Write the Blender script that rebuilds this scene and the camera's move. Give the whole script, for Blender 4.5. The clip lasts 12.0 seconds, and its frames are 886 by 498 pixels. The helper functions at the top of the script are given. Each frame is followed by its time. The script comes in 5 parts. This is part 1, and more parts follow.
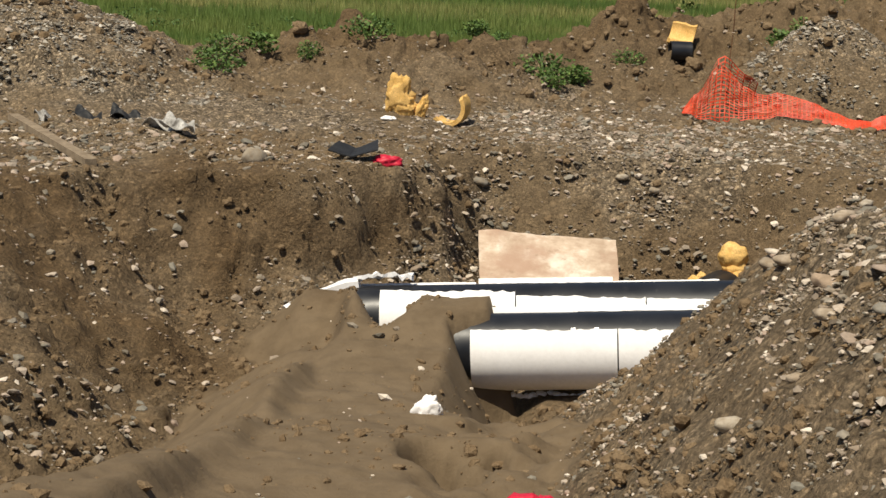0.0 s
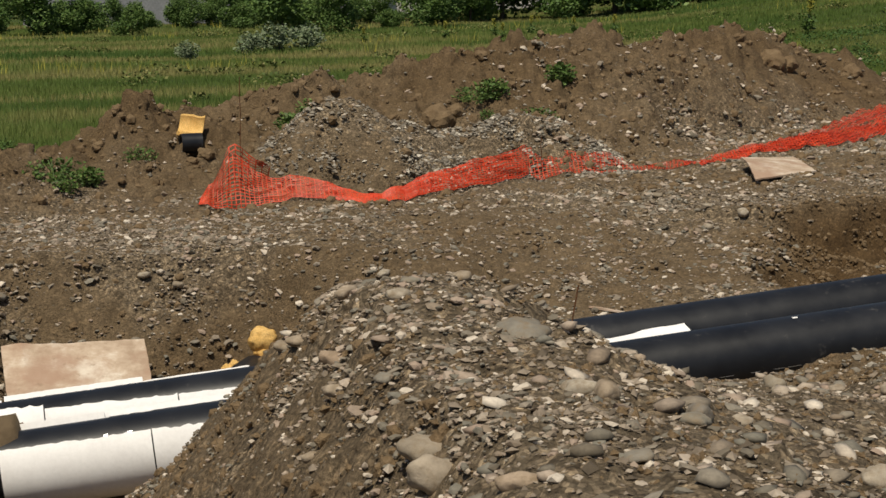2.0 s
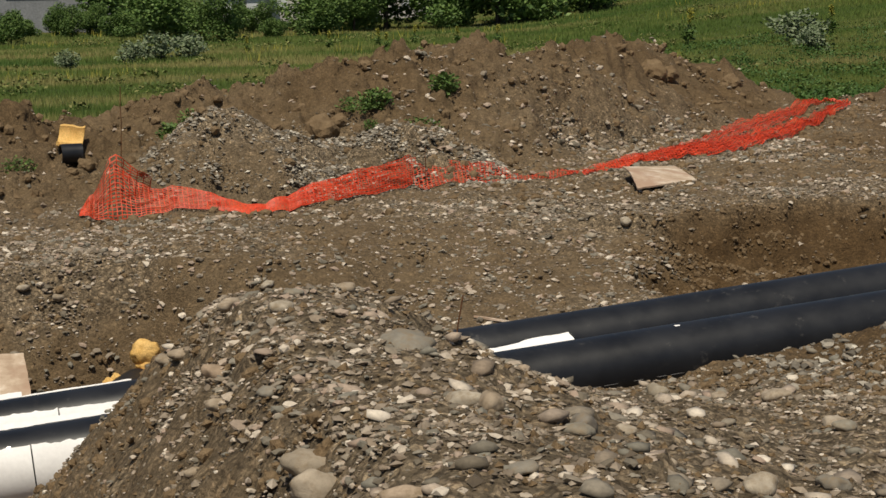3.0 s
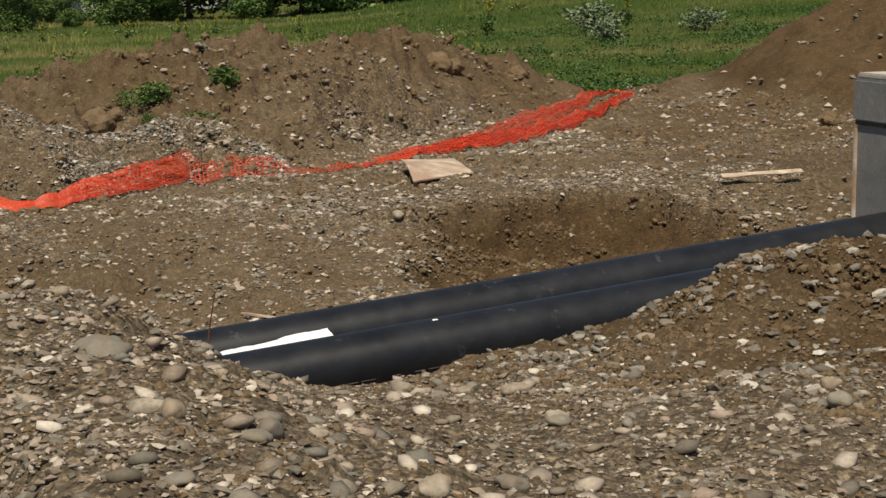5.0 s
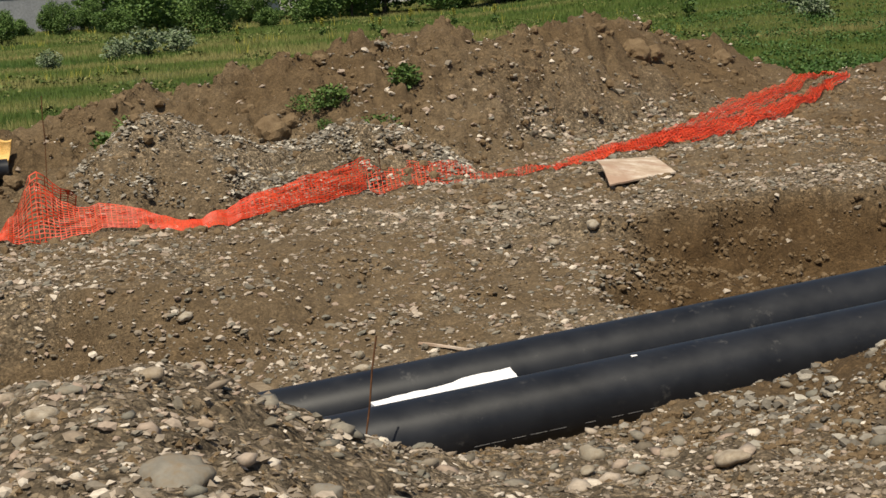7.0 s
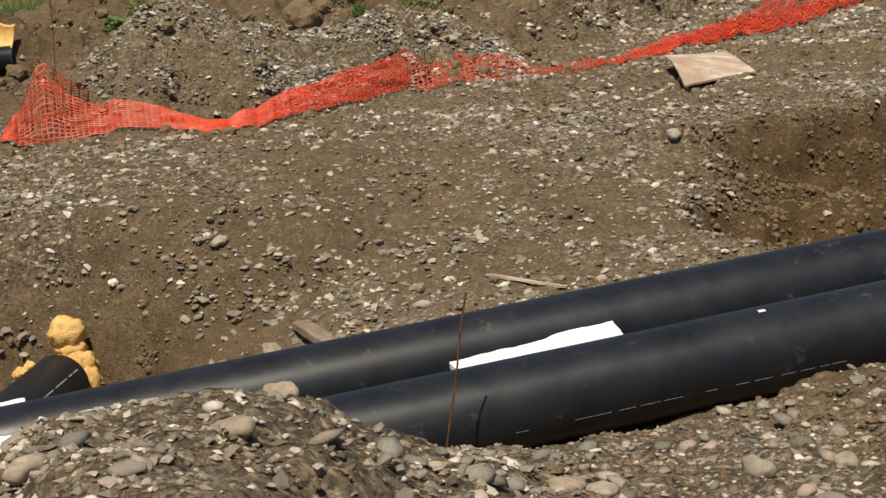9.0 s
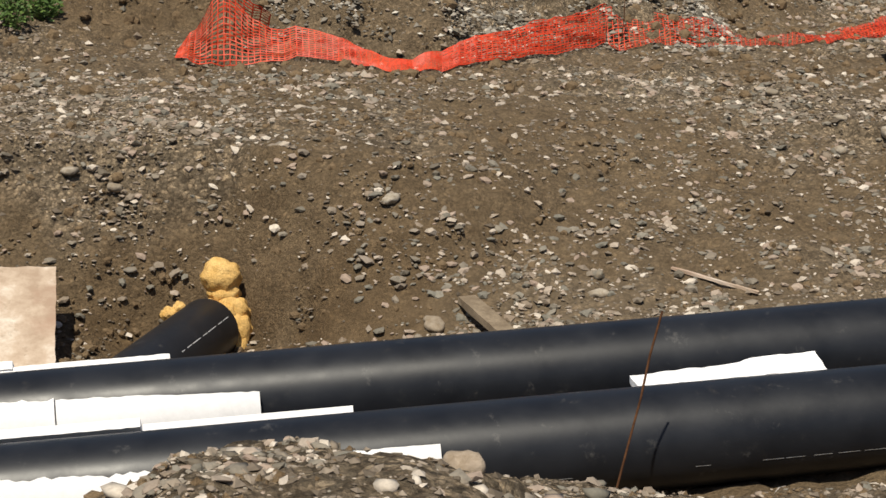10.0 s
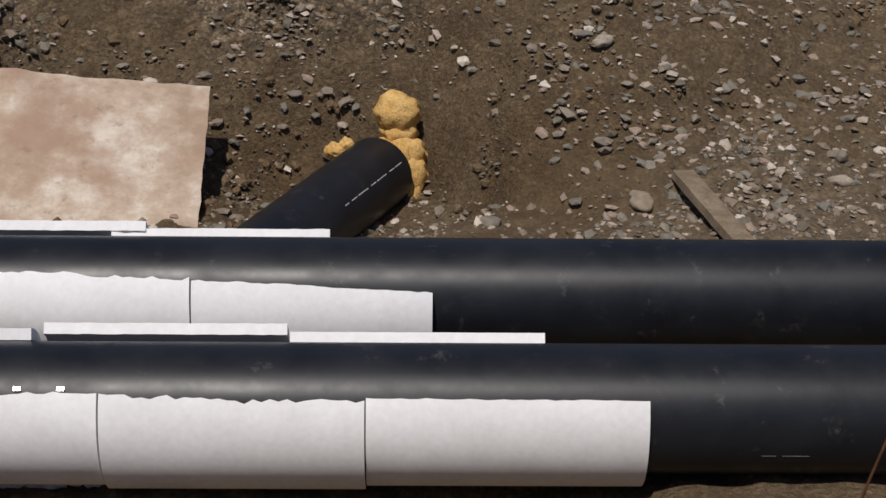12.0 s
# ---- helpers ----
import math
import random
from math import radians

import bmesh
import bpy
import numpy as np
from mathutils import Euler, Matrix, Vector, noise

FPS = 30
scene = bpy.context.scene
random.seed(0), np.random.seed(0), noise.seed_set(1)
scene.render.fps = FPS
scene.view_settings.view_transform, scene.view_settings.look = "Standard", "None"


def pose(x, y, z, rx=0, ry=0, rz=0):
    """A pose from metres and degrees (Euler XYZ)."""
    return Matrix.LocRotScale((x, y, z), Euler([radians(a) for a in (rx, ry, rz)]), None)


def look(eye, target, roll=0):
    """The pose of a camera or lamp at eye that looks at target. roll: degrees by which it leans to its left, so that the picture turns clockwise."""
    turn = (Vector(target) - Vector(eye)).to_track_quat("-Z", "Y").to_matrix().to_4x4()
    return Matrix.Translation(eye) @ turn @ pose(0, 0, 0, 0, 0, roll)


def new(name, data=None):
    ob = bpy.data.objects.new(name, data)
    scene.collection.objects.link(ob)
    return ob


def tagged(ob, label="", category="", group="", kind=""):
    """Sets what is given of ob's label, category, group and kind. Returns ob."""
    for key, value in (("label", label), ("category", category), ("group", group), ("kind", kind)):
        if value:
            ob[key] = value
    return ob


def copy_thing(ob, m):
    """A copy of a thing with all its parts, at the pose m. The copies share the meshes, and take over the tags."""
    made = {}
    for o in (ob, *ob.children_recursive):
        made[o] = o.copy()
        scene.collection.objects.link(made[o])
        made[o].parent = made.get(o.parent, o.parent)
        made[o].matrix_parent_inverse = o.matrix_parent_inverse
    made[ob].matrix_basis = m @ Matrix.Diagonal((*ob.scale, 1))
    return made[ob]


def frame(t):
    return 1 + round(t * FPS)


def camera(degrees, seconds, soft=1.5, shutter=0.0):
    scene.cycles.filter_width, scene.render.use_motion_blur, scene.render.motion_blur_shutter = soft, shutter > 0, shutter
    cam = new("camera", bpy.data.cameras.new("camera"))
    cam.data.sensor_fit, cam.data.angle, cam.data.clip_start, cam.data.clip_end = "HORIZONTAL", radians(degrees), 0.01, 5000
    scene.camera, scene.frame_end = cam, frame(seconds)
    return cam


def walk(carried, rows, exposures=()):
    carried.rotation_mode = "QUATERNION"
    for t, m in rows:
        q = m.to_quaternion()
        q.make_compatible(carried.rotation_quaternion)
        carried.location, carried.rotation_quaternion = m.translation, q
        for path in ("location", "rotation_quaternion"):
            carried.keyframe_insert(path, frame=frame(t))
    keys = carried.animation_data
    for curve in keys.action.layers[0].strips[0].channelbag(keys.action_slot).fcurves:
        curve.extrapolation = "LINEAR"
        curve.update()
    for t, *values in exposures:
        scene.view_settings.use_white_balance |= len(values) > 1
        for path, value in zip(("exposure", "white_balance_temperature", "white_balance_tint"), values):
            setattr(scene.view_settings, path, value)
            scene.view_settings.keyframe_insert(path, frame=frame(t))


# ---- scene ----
cam = camera(29.1, 12.0, soft=1.5)
PATH = [
    (0, (-2.339, -11.667, 3.014), (-2.498, -9.719, 2.589), 2.8),
    (0.5, (-2.313, -11.674, 3.024), (-2.424, -9.714, 2.645), 1.5),
    (1, (-2.272, -11.72, 3.037), (-2.266, -9.753, 2.676), 0.6),
    (1.5, (-2.232, -11.733, 3.044), (-2.031, -9.772, 2.707), -0.3),
    (2, (-2.179, -11.694, 3.042), (-1.809, -9.754, 2.726), -1.2),
    (2.5, (-2.165, -11.674, 3.046), (-1.697, -9.753, 2.745), -1.1),
    (2.7, (-2.167, -11.663, 3.044), (-1.685, -9.747, 2.734), -0.8),
    (4.3, (-2.097, -11.764, 3.073), (-1.498, -9.878, 2.784), -3.2),
    (4.5, (-1.992, -11.785, 3.078), (-1.373, -9.905, 2.793), -1.5),
    (5, (-1.741, -11.744, 3.073), (-1.034, -9.901, 2.751), -0.7),
    (5.5, (-1.562, -11.438, 3.052), (-0.833, -9.6, 2.753), -2.6),
    (6, (-1.356, -11.048, 3.053), (-0.731, -9.171, 2.76), -4.4),
    (6.5, (-1.165, -10.616, 3.037), (-0.627, -8.715, 2.727), -3.1),
    (7, (-1.069, -10.177, 3.06), (-0.593, -8.263, 2.731), -3.4),
    (7.5, (-1.055, -9.782, 3.065), (-0.6, -7.863, 2.732), -4.9),
    (7.7, (-1.056, -9.594, 3.048), (-0.619, -7.678, 2.675), -3.7),
    (9.3, (-1.16, -8.009, 3.195), (-0.686, -6.144, 2.65), -2.1),
    (9.5, (-1.181, -7.828, 3.235), (-0.717, -5.974, 2.644), -1.1),
    (10, (-1.121, -7.39, 3.244), (-0.835, -5.493, 2.681), 2.6),
    (10.5, (-1.174, -6.893, 3.288), (-0.983, -5.009, 2.647), 2.8),
    (11, (-1.216, -6.506, 3.313), (-1.04, -4.654, 2.579), 1.4),
    (11.5, (-1.182, -6.023, 3.321), (-1.028, -4.185, 2.547), 4.8),
    (12, (-1.165, -5.676, 3.302), (-1.056, -3.869, 2.451), 6.2),
]
EXPOSURES = (
    (0, 0.3, 6600, 10), (0.5, 0.05, 6600, 10), (1, -0.2, 6600, 10), (1.5, -0.33, 6600, 10), (2, -0.2, 6600, 10), (2.5, -0.15, 6600, 10), (4.5, -0.2, 6600, 10), (5, -0.05, 6600, 10), (6, 0.22, 6600, 10),
    (7.5, 0.15, 6550, 10), (9.5, 0.15, 6450, 10), (10, 0.12, 6300, 11), (10.5, 0.0, 6150, 12), (11, -0.12, 6020, 15), (11.5, -0.38, 5970, 15.8), (12, -0.53, 5930, 16.5),
)
walk(cam, [(t, look(eye, target, roll)) for t, eye, target, roll in PATH], EXPOSURES)

# ---- daylight ----
SUN_EL, SUN_TO = radians(62), Vector((0.47, 0.88, 0)).normalized()
world = bpy.data.worlds.new("sky")
scene.world = world
world.use_nodes = True
wn = world.node_tree
sky = wn.nodes.new("ShaderNodeTexSky")
sky.sky_type, sky.sun_disc, sky.sun_elevation = "NISHITA", False, SUN_EL
sky.sun_rotation = math.atan2(-SUN_TO.x, -SUN_TO.y)
wn.links.new(sky.outputs[0], wn.nodes["Background"].inputs[0])
wn.nodes["Background"].inputs[1].default_value = 0.064
sun = new("sun", bpy.data.lights.new("sun", "SUN"))
sun.data.energy, sun.data.angle, sun.data.color = 4.55, radians(0.6), (1.0, 0.92, 0.75)
ray = SUN_TO * math.cos(SUN_EL) + Vector((0, 0, -math.sin(SUN_EL)))
sun.matrix_world = look((0, 0, 30), Vector((0, 0, 30)) + ray)


# ---- materials ----
def material(name, rough=0.8, metal=0.0, spec=0.3):
    m = bpy.data.materials.new(name)
    m.use_nodes = True
    b = m.node_tree.nodes["Principled BSDF"]
    b.inputs["Roughness"].default_value = rough
    b.inputs["Metallic"].default_value = metal
    b.inputs["Specular IOR Level"].default_value = spec
    return m, m.node_tree, b


def node(tree, kind, **sockets):
    n = tree.nodes.new(kind)
    for key, value in sockets.items():
        n.inputs[key.replace("_", " ")].default_value = value
    return n


def ramp(tree, source, *stops):
    r = tree.nodes.new("ShaderNodeValToRGB")
    while len(r.color_ramp.elements) < len(stops):
        r.color_ramp.elements.new(0.5)
    for e, (at, col) in zip(r.color_ramp.elements, stops):
        e.position, e.color = at, (*col, 1)
    tree.links.new(source, r.inputs[0])
    return r.outputs[0]


def noise_at(tree, scale, detail=6.0, rough=0.6, squash=None):
    co = tree.nodes.new("ShaderNodeNewGeometry")
    n = node(tree, "ShaderNodeTexNoise", Scale=scale, Detail=detail, Roughness=rough)
    where = co.outputs["Position"]
    if squash:
        scaled = tree.nodes.new("ShaderNodeVectorMath")
        scaled.operation = "MULTIPLY"
        scaled.inputs[1].default_value = squash
        tree.links.new(where, scaled.inputs[0])
        where = scaled.outputs[0]
    tree.links.new(where, n.inputs["Vector"])
    return n.outputs[0]


def mix(tree, fac, a, b, blend="MIX"):
    m = tree.nodes.new("ShaderNodeMix")
    m.data_type, m.blend_type = "RGBA", blend
    for socket, v in ((m.inputs[0], fac), (m.inputs[6], a), (m.inputs[7], b)):
        if isinstance(v, bpy.types.NodeSocket):
            tree.links.new(v, socket)
        else:
            socket.default_value = v if isinstance(v, float) else (*v, 1)
    return m.outputs[2]


def bump(tree, bsdf, height, strength, distance):
    b = node(tree, "ShaderNodeBump", Strength=strength, Distance=distance)
    tree.links.new(height, b.inputs["Height"])
    tree.links.new(b.outputs[0], bsdf.inputs["Normal"])


def mottled(name, dark, light, scale, rough=0.85, metal=0.0, spec=0.3, fine=8.0, bump_strength=0.3, bump_size=0.004, grain=(0.72, 1.12)):
    """A surface of two tones at two scales with a fine relief."""
    m, t, b = material(name, rough, metal, spec)
    coarse = ramp(t, noise_at(t, scale), (0.3, dark), (0.7, light))
    speck = ramp(t, noise_at(t, scale * fine, 3.0), (0.3, (grain[0],) * 3), (0.7, (grain[1],) * 3))
    t.links.new(mix(t, 0.8, coarse, speck, "MULTIPLY"), b.inputs["Base Color"])
    bump(t, b, noise_at(t, scale * fine, 4.0), bump_strength, bump_size)
    return m


def per_island(name, *stops, rough=0.8, grain=60.0, spec=0.3, strength=0.3):
    m, t, b = material(name, rough, 0.0, spec)
    g = t.nodes.new("ShaderNodeNewGeometry")
    col = ramp(t, g.outputs["Random Per Island"], *stops)
    speck = ramp(t, noise_at(t, grain, 4.0), (0.3, (0.7, 0.7, 0.7)), (0.7, (1.1, 1.1, 1.1)))
    t.links.new(mix(t, 0.8, col, speck, "MULTIPLY"), b.inputs["Base Color"])
    bump(t, b, noise_at(t, grain, 3.0), strength, 0.003)
    return m


def per_object(name, *stops, rough=0.8, grain=40.0):
    m, t, b = material(name, rough)
    g = t.nodes.new("ShaderNodeObjectInfo")
    col = ramp(t, g.outputs["Random"], *stops)
    speck = ramp(t, noise_at(t, grain, 5.0), (0.3, (0.68, 0.68, 0.68)), (0.7, (1.12, 1.12, 1.12)))
    t.links.new(mix(t, 0.9, col, speck, "MULTIPLY"), b.inputs["Base Color"])
    bump(t, b, noise_at(t, grain, 4.0), 0.35, 0.004)
    return m


def ground_material():
    m, t, b = material("earth_and_gravel", 0.95, 0.0, 0.15)
    zone = t.nodes.new("ShaderNodeVertexColor")
    zone.layer_name = "zone"
    sep = t.nodes.new("ShaderNodeSeparateColor")
    t.links.new(zone.outputs[0], sep.inputs[0])
    big, mid, fine = noise_at(t, 0.55, 5.0), noise_at(t, 5.0, 8.0, 0.7), noise_at(t, 45.0, 5.0, 0.7)
    dirt = mix(t, big, (0.146, 0.101, 0.056), (0.232, 0.168, 0.101))
    gravel = mix(t, big, (0.19, 0.149, 0.104), (0.27, 0.221, 0.161))
    sand = mix(t, mid, (0.112, 0.08, 0.048), (0.17, 0.126, 0.079))
    patchy = ramp(t, noise_at(t, 0.16, 4.0, squash=(0.22, 1, 1)), (0.35, (0.035, 0.065, 0.01)), (0.5, (0.075, 0.1, 0.02)), (0.64, (0.19, 0.165, 0.07)))
    grass = mix(t, 0.6, patchy, mix(t, big, (0.028, 0.05, 0.009), (0.06, 0.075, 0.018)))
    col = mix(t, sep.outputs[0], dirt, gravel)
    col = mix(t, sep.outputs[1], col, sand)
    clods = ramp(t, mid, (0.32, (0.62, 0.6, 0.58)), (0.55, (1.0, 1.0, 1.0)), (0.75, (1.18, 1.17, 1.15)))
    specks = ramp(t, fine, (0.33, (0.6, 0.6, 0.6)), (0.52, (1.0, 1.0, 1.0)), (0.66, (1.35, 1.33, 1.3)))
    rough_bits = mix(t, 0.75, col, clods, "MULTIPLY")
    rough_bits = mix(t, 0.7, rough_bits, specks, "MULTIPLY")
    pebble_height = None
    for size, amount in ((52.0, 0.85), (24.0, 0.7)):
        geo = t.nodes.new("ShaderNodeNewGeometry")
        skew = node(t, "ShaderNodeTexNoise", Scale=6.0, Detail=2.0)
        t.links.new(geo.outputs["Position"], skew.inputs["Vector"])
        place = mix(t, 0.06, (0, 0, 0), skew.outputs[1])
        shift = node(t, "ShaderNodeVectorMath")
        t.links.new(geo.outputs["Position"], shift.inputs[0])
        t.links.new(place, shift.inputs[1])
        cells = node(t, "ShaderNodeTexVoronoi", Scale=size)
        t.links.new(shift.outputs[0], cells.inputs["Vector"])
        one = t.nodes.new("ShaderNodeSeparateColor")
        t.links.new(cells.outputs["Color"], one.inputs[0])
        tone = ramp(t, one.outputs[0], (0.0, (0.5, 0.48, 0.45)), (0.45, (0.9, 0.9, 0.88)), (0.8, (1.35, 1.32, 1.28)), (1.0, (2.3, 2.25, 2.15)))
        gap = ramp(t, cells.outputs["Distance"], (0.0, (1, 1, 1)), (0.55, (1, 1, 1)), (0.85, (0.45, 0.42, 0.4)))
        tone = mix(t, 1.0, tone, gap, "MULTIPLY")
        strength = node(t, "ShaderNodeMath")
        strength.operation = "MULTIPLY_ADD"
        t.links.new(sep.outputs[0], strength.inputs[0])
        strength.inputs[1].default_value, strength.inputs[2].default_value = amount * 0.8, amount * 0.17
        rough_bits = mix(t, strength.outputs[0], rough_bits, mix(t, 1.0, rough_bits, tone, "MULTIPLY"))
        lift = node(t, "ShaderNodeMath")
        lift.operation = "MULTIPLY"
        t.links.new(cells.outputs["Distance"], lift.inputs[0])
        t.links.new(strength.outputs[0], lift.inputs[1])
        pebble_height = lift.outputs[0]
    col = mix(t, sep.outputs[1], rough_bits, mix(t, 0.35, col, clods, "MULTIPLY"))
    # darkens the soil by the zone's alpha: damp earth and painted overhang shade
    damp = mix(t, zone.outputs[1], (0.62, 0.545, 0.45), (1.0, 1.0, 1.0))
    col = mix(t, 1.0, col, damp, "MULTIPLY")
    col = mix(t, sep.outputs[2], col, grass)
    t.links.new(col, b.inputs["Base Color"])
    add = node(t, "ShaderNodeMath")
    add.operation = "ADD"
    t.links.new(mid, add.inputs[0])
    t.links.new(fine, add.inputs[1])
    sub = node(t, "ShaderNodeMath")
    sub.operation = "SUBTRACT"
    t.links.new(add.outputs[0], sub.inputs[0])
    t.links.new(pebble_height, sub.inputs[1])
    calm = node(t, "ShaderNodeMath")
    calm.operation = "MULTIPLY_ADD"
    t.links.new(sep.outputs[1], calm.inputs[0])
    calm.inputs[1].default_value, calm.inputs[2].default_value = -0.85, 1.0
    scaled = node(t, "ShaderNodeMath")
    scaled.operation = "MULTIPLY"
    t.links.new(sub.outputs[0], scaled.inputs[0])
    t.links.new(calm.outputs[0], scaled.inputs[1])
    add = scaled
    bump(t, b, add.outputs[0], 1.0, 0.035)
    return m


EARTH = ground_material()
STONES = per_island("river_gravel", (0.0, (0.1, 0.077, 0.053)), (0.45, (0.205, 0.163, 0.122)), (0.85, (0.33, 0.27, 0.208)), (1.0, (0.62, 0.54, 0.45)))
def boulder_material():
    m, t, b = material("river_stone", 0.85, 0.0, 0.2)
    g = t.nodes.new("ShaderNodeObjectInfo")
    col = ramp(t, g.outputs["Random"], (0.0, (0.2, 0.18, 0.155)), (0.3, (0.27, 0.25, 0.205)), (0.5, (0.34, 0.27, 0.2)), (0.75, (0.4, 0.355, 0.29)), (1.0, (0.38, 0.28, 0.2)))
    vein = ramp(t, noise_at(t, 16.0, 6.0, 0.7), (0.3, (0.7, 0.69, 0.67)), (0.7, (1.15, 1.14, 1.12)))
    dust = ramp(t, noise_at(t, 24.0, 8.0, 0.7), (0.45, (0, 0, 0)), (0.65, (0.8, 0.8, 0.8)))
    col = mix(t, dust, mix(t, 0.9, col, vein, "MULTIPLY"), (0.22, 0.165, 0.105))
    t.links.new(col, b.inputs["Base Color"])
    bump(t, b, noise_at(t, 40.0, 6.0, 0.7), 0.6, 0.008)
    return m
BOULDER = boulder_material()
PEBBLE = per_island("pale_pebble", (0.0, (0.15, 0.122, 0.088)), (0.22, (0.2, 0.185, 0.15)), (0.4, (0.26, 0.2, 0.145)), (0.55, (0.25, 0.225, 0.18)), (0.68, (0.35, 0.26, 0.2)), (0.88, (0.45, 0.378, 0.3)), (1.0, (0.68, 0.6, 0.5)))
GREY_STONES = per_island("grey_gravel", (0.0, (0.115, 0.1, 0.08)), (0.5, (0.225, 0.198, 0.16)), (0.9, (0.39, 0.35, 0.29)), (1.0, (0.64, 0.59, 0.5)))
CLOD = mottled("dry_clay", (0.15, 0.1, 0.056), (0.235, 0.168, 0.1), 9.0, 0.95, spec=0.1, bump_strength=0.8, bump_size=0.02)


def jacket_material():
    m, t, b = material("black_polyethylene", 0.38, 0.0, 0.38)
    base = ramp(t, noise_at(t, 2.5, 5.0), (0.3, (0.0085, 0.0095, 0.0125)), (0.7, (0.0165, 0.018, 0.0225)))
    dust = ramp(t, noise_at(t, 9.0, 9.0, 0.75), (0.58, (0, 0, 0)), (0.8, (0.3, 0.3, 0.3)))
    marks = ramp(t, noise_at(t, 7.0, 7.0, 0.75, (1.0, 1.0, 1.0)), (0.6, (0, 0, 0)), (0.72, (0.55, 0.55, 0.55)))
    col = mix(t, dust, base, (0.09, 0.08, 0.068))
    t.links.new(mix(t, marks, col, (0.11, 0.105, 0.1)), b.inputs["Base Color"])
    t.links.new(ramp(t, noise_at(t, 5.0, 6.0), (0.3, (0.35, 0.35, 0.35)), (0.7, (0.48, 0.48, 0.48))), b.inputs["Roughness"])
    bump(t, b, noise_at(t, 40.0, 3.0), 0.1, 0.002)
    return m


JACKET = jacket_material()
FOAM = mottled("white_foam", (0.83, 0.815, 0.81), (0.92, 0.91, 0.905), 4.0, 0.9, spec=0.1, fine=9, bump_strength=0.15, bump_size=0.003, grain=(0.93, 1.03))
PUR = mottled("yellow_foam", (0.6, 0.35, 0.1), (0.84, 0.55, 0.21), 10.0, 0.9, spec=0.1, bump_strength=0.8, bump_size=0.012)
def board_material():
    m, t, b = material("pale_board", 0.8, 0.0, 0.15)
    base = ramp(t, noise_at(t, 2.6, 5.0, 0.7), (0.35, (0.38, 0.28, 0.2)), (0.5, (0.52, 0.41, 0.31)), (0.62, (0.68, 0.6, 0.5)))
    stain = ramp(t, noise_at(t, 1.7, 7.0, 0.65), (0.46, (0, 0, 0)), (0.62, (0.8, 0.8, 0.8)))
    dirt = ramp(t, noise_at(t, 11.0, 8.0, 0.7), (0.58, (0, 0, 0)), (0.7, (0.6, 0.6, 0.6)))
    col = mix(t, stain, base, (0.37, 0.24, 0.17))
    t.links.new(mix(t, dirt, col, (0.22, 0.16, 0.1)), b.inputs["Base Color"])
    bump(t, b, noise_at(t, 9.0, 5.0), 0.25, 0.006)
    return m
BOARD = board_material()
CONCRETE = mottled("grey_concrete", (0.17, 0.17, 0.165), (0.27, 0.265, 0.255), 2.5, 0.9, fine=18)
# lighter copy of the concrete, with the sunlit look put into its colour
SUNLIT_CONCRETE = mottled("sunlit_concrete", (0.42, 0.38, 0.33), (0.55, 0.51, 0.45), 3.0, 0.9, fine=14)
DARK_JOINT = mottled("stained_joint", (0.06, 0.06, 0.05), (0.12, 0.12, 0.1), 5.0, 0.9)
TIMBER = mottled("weathered_timber", (0.17, 0.125, 0.08), (0.3, 0.235, 0.16), 12.0, 0.85, fine=6)
RUST = mottled("rusty_steel", (0.07, 0.03, 0.015), (0.2, 0.09, 0.04), 30.0, 0.8, metal=0.3)
STEEL = mottled("bright_steel", (0.55, 0.55, 0.55), (0.7, 0.7, 0.7), 20.0, 0.25, metal=1.0)
NET = mottled("orange_plastic", (0.58, 0.045, 0.016), (0.7, 0.075, 0.025), 5.0, 0.5)
RUBBER = mottled("black_rubber", (0.012, 0.012, 0.013), (0.03, 0.03, 0.03), 15.0, 0.6)
RED = mottled("red_plastic", (0.5, 0.012, 0.04), (0.62, 0.03, 0.06), 10.0, 0.5)
RAG = mottled("dirty_sheeting", (0.08, 0.07, 0.06), (0.62, 0.6, 0.56), 9.0, 0.8)
PRINT = mottled("white_print", (0.4, 0.4, 0.4), (0.65, 0.65, 0.65), 30.0, 0.7)
LEAF = per_island("weed_leaf", (0.0, (0.05, 0.09, 0.02)), (0.6, (0.09, 0.16, 0.035)), (1.0, (0.15, 0.22, 0.05)), rough=0.6)
def grass_material():
    m, t, b = material("meadow_grass", 0.7)
    g = t.nodes.new("ShaderNodeNewGeometry")
    blade = ramp(t, g.outputs["Random Per Island"], (0.0, (0.78, 0.78, 0.78)), (0.7, (1.0, 1.0, 1.0)), (1.0, (1.25, 1.2, 1.15)))
    tone = ramp(t, noise_at(t, 0.16, 4.0, squash=(0.22, 1, 1)), (0.36, (0.05, 0.1, 0.016)), (0.49, (0.1, 0.145, 0.028)), (0.61, (0.24, 0.22, 0.08)))
    t.links.new(mix(t, 0.7, tone, blade, "MULTIPLY"), b.inputs["Base Color"])
    return m
GRASS = grass_material()
SHRUB = per_island("shrub_leaf", (0.0, (0.06, 0.115, 0.025)), (0.6, (0.1, 0.175, 0.04)), (1.0, (0.16, 0.235, 0.06)), rough=0.6)
HERB = per_island("weed_clump", (0.0, (0.032, 0.075, 0.013)), (0.6, (0.055, 0.12, 0.022)), (1.0, (0.1, 0.165, 0.045)), rough=0.6)
OLIVE = per_island("olive_clump", (0.0, (0.06, 0.095, 0.02)), (0.6, (0.13, 0.16, 0.04)), (1.0, (0.24, 0.22, 0.08)), rough=0.7)
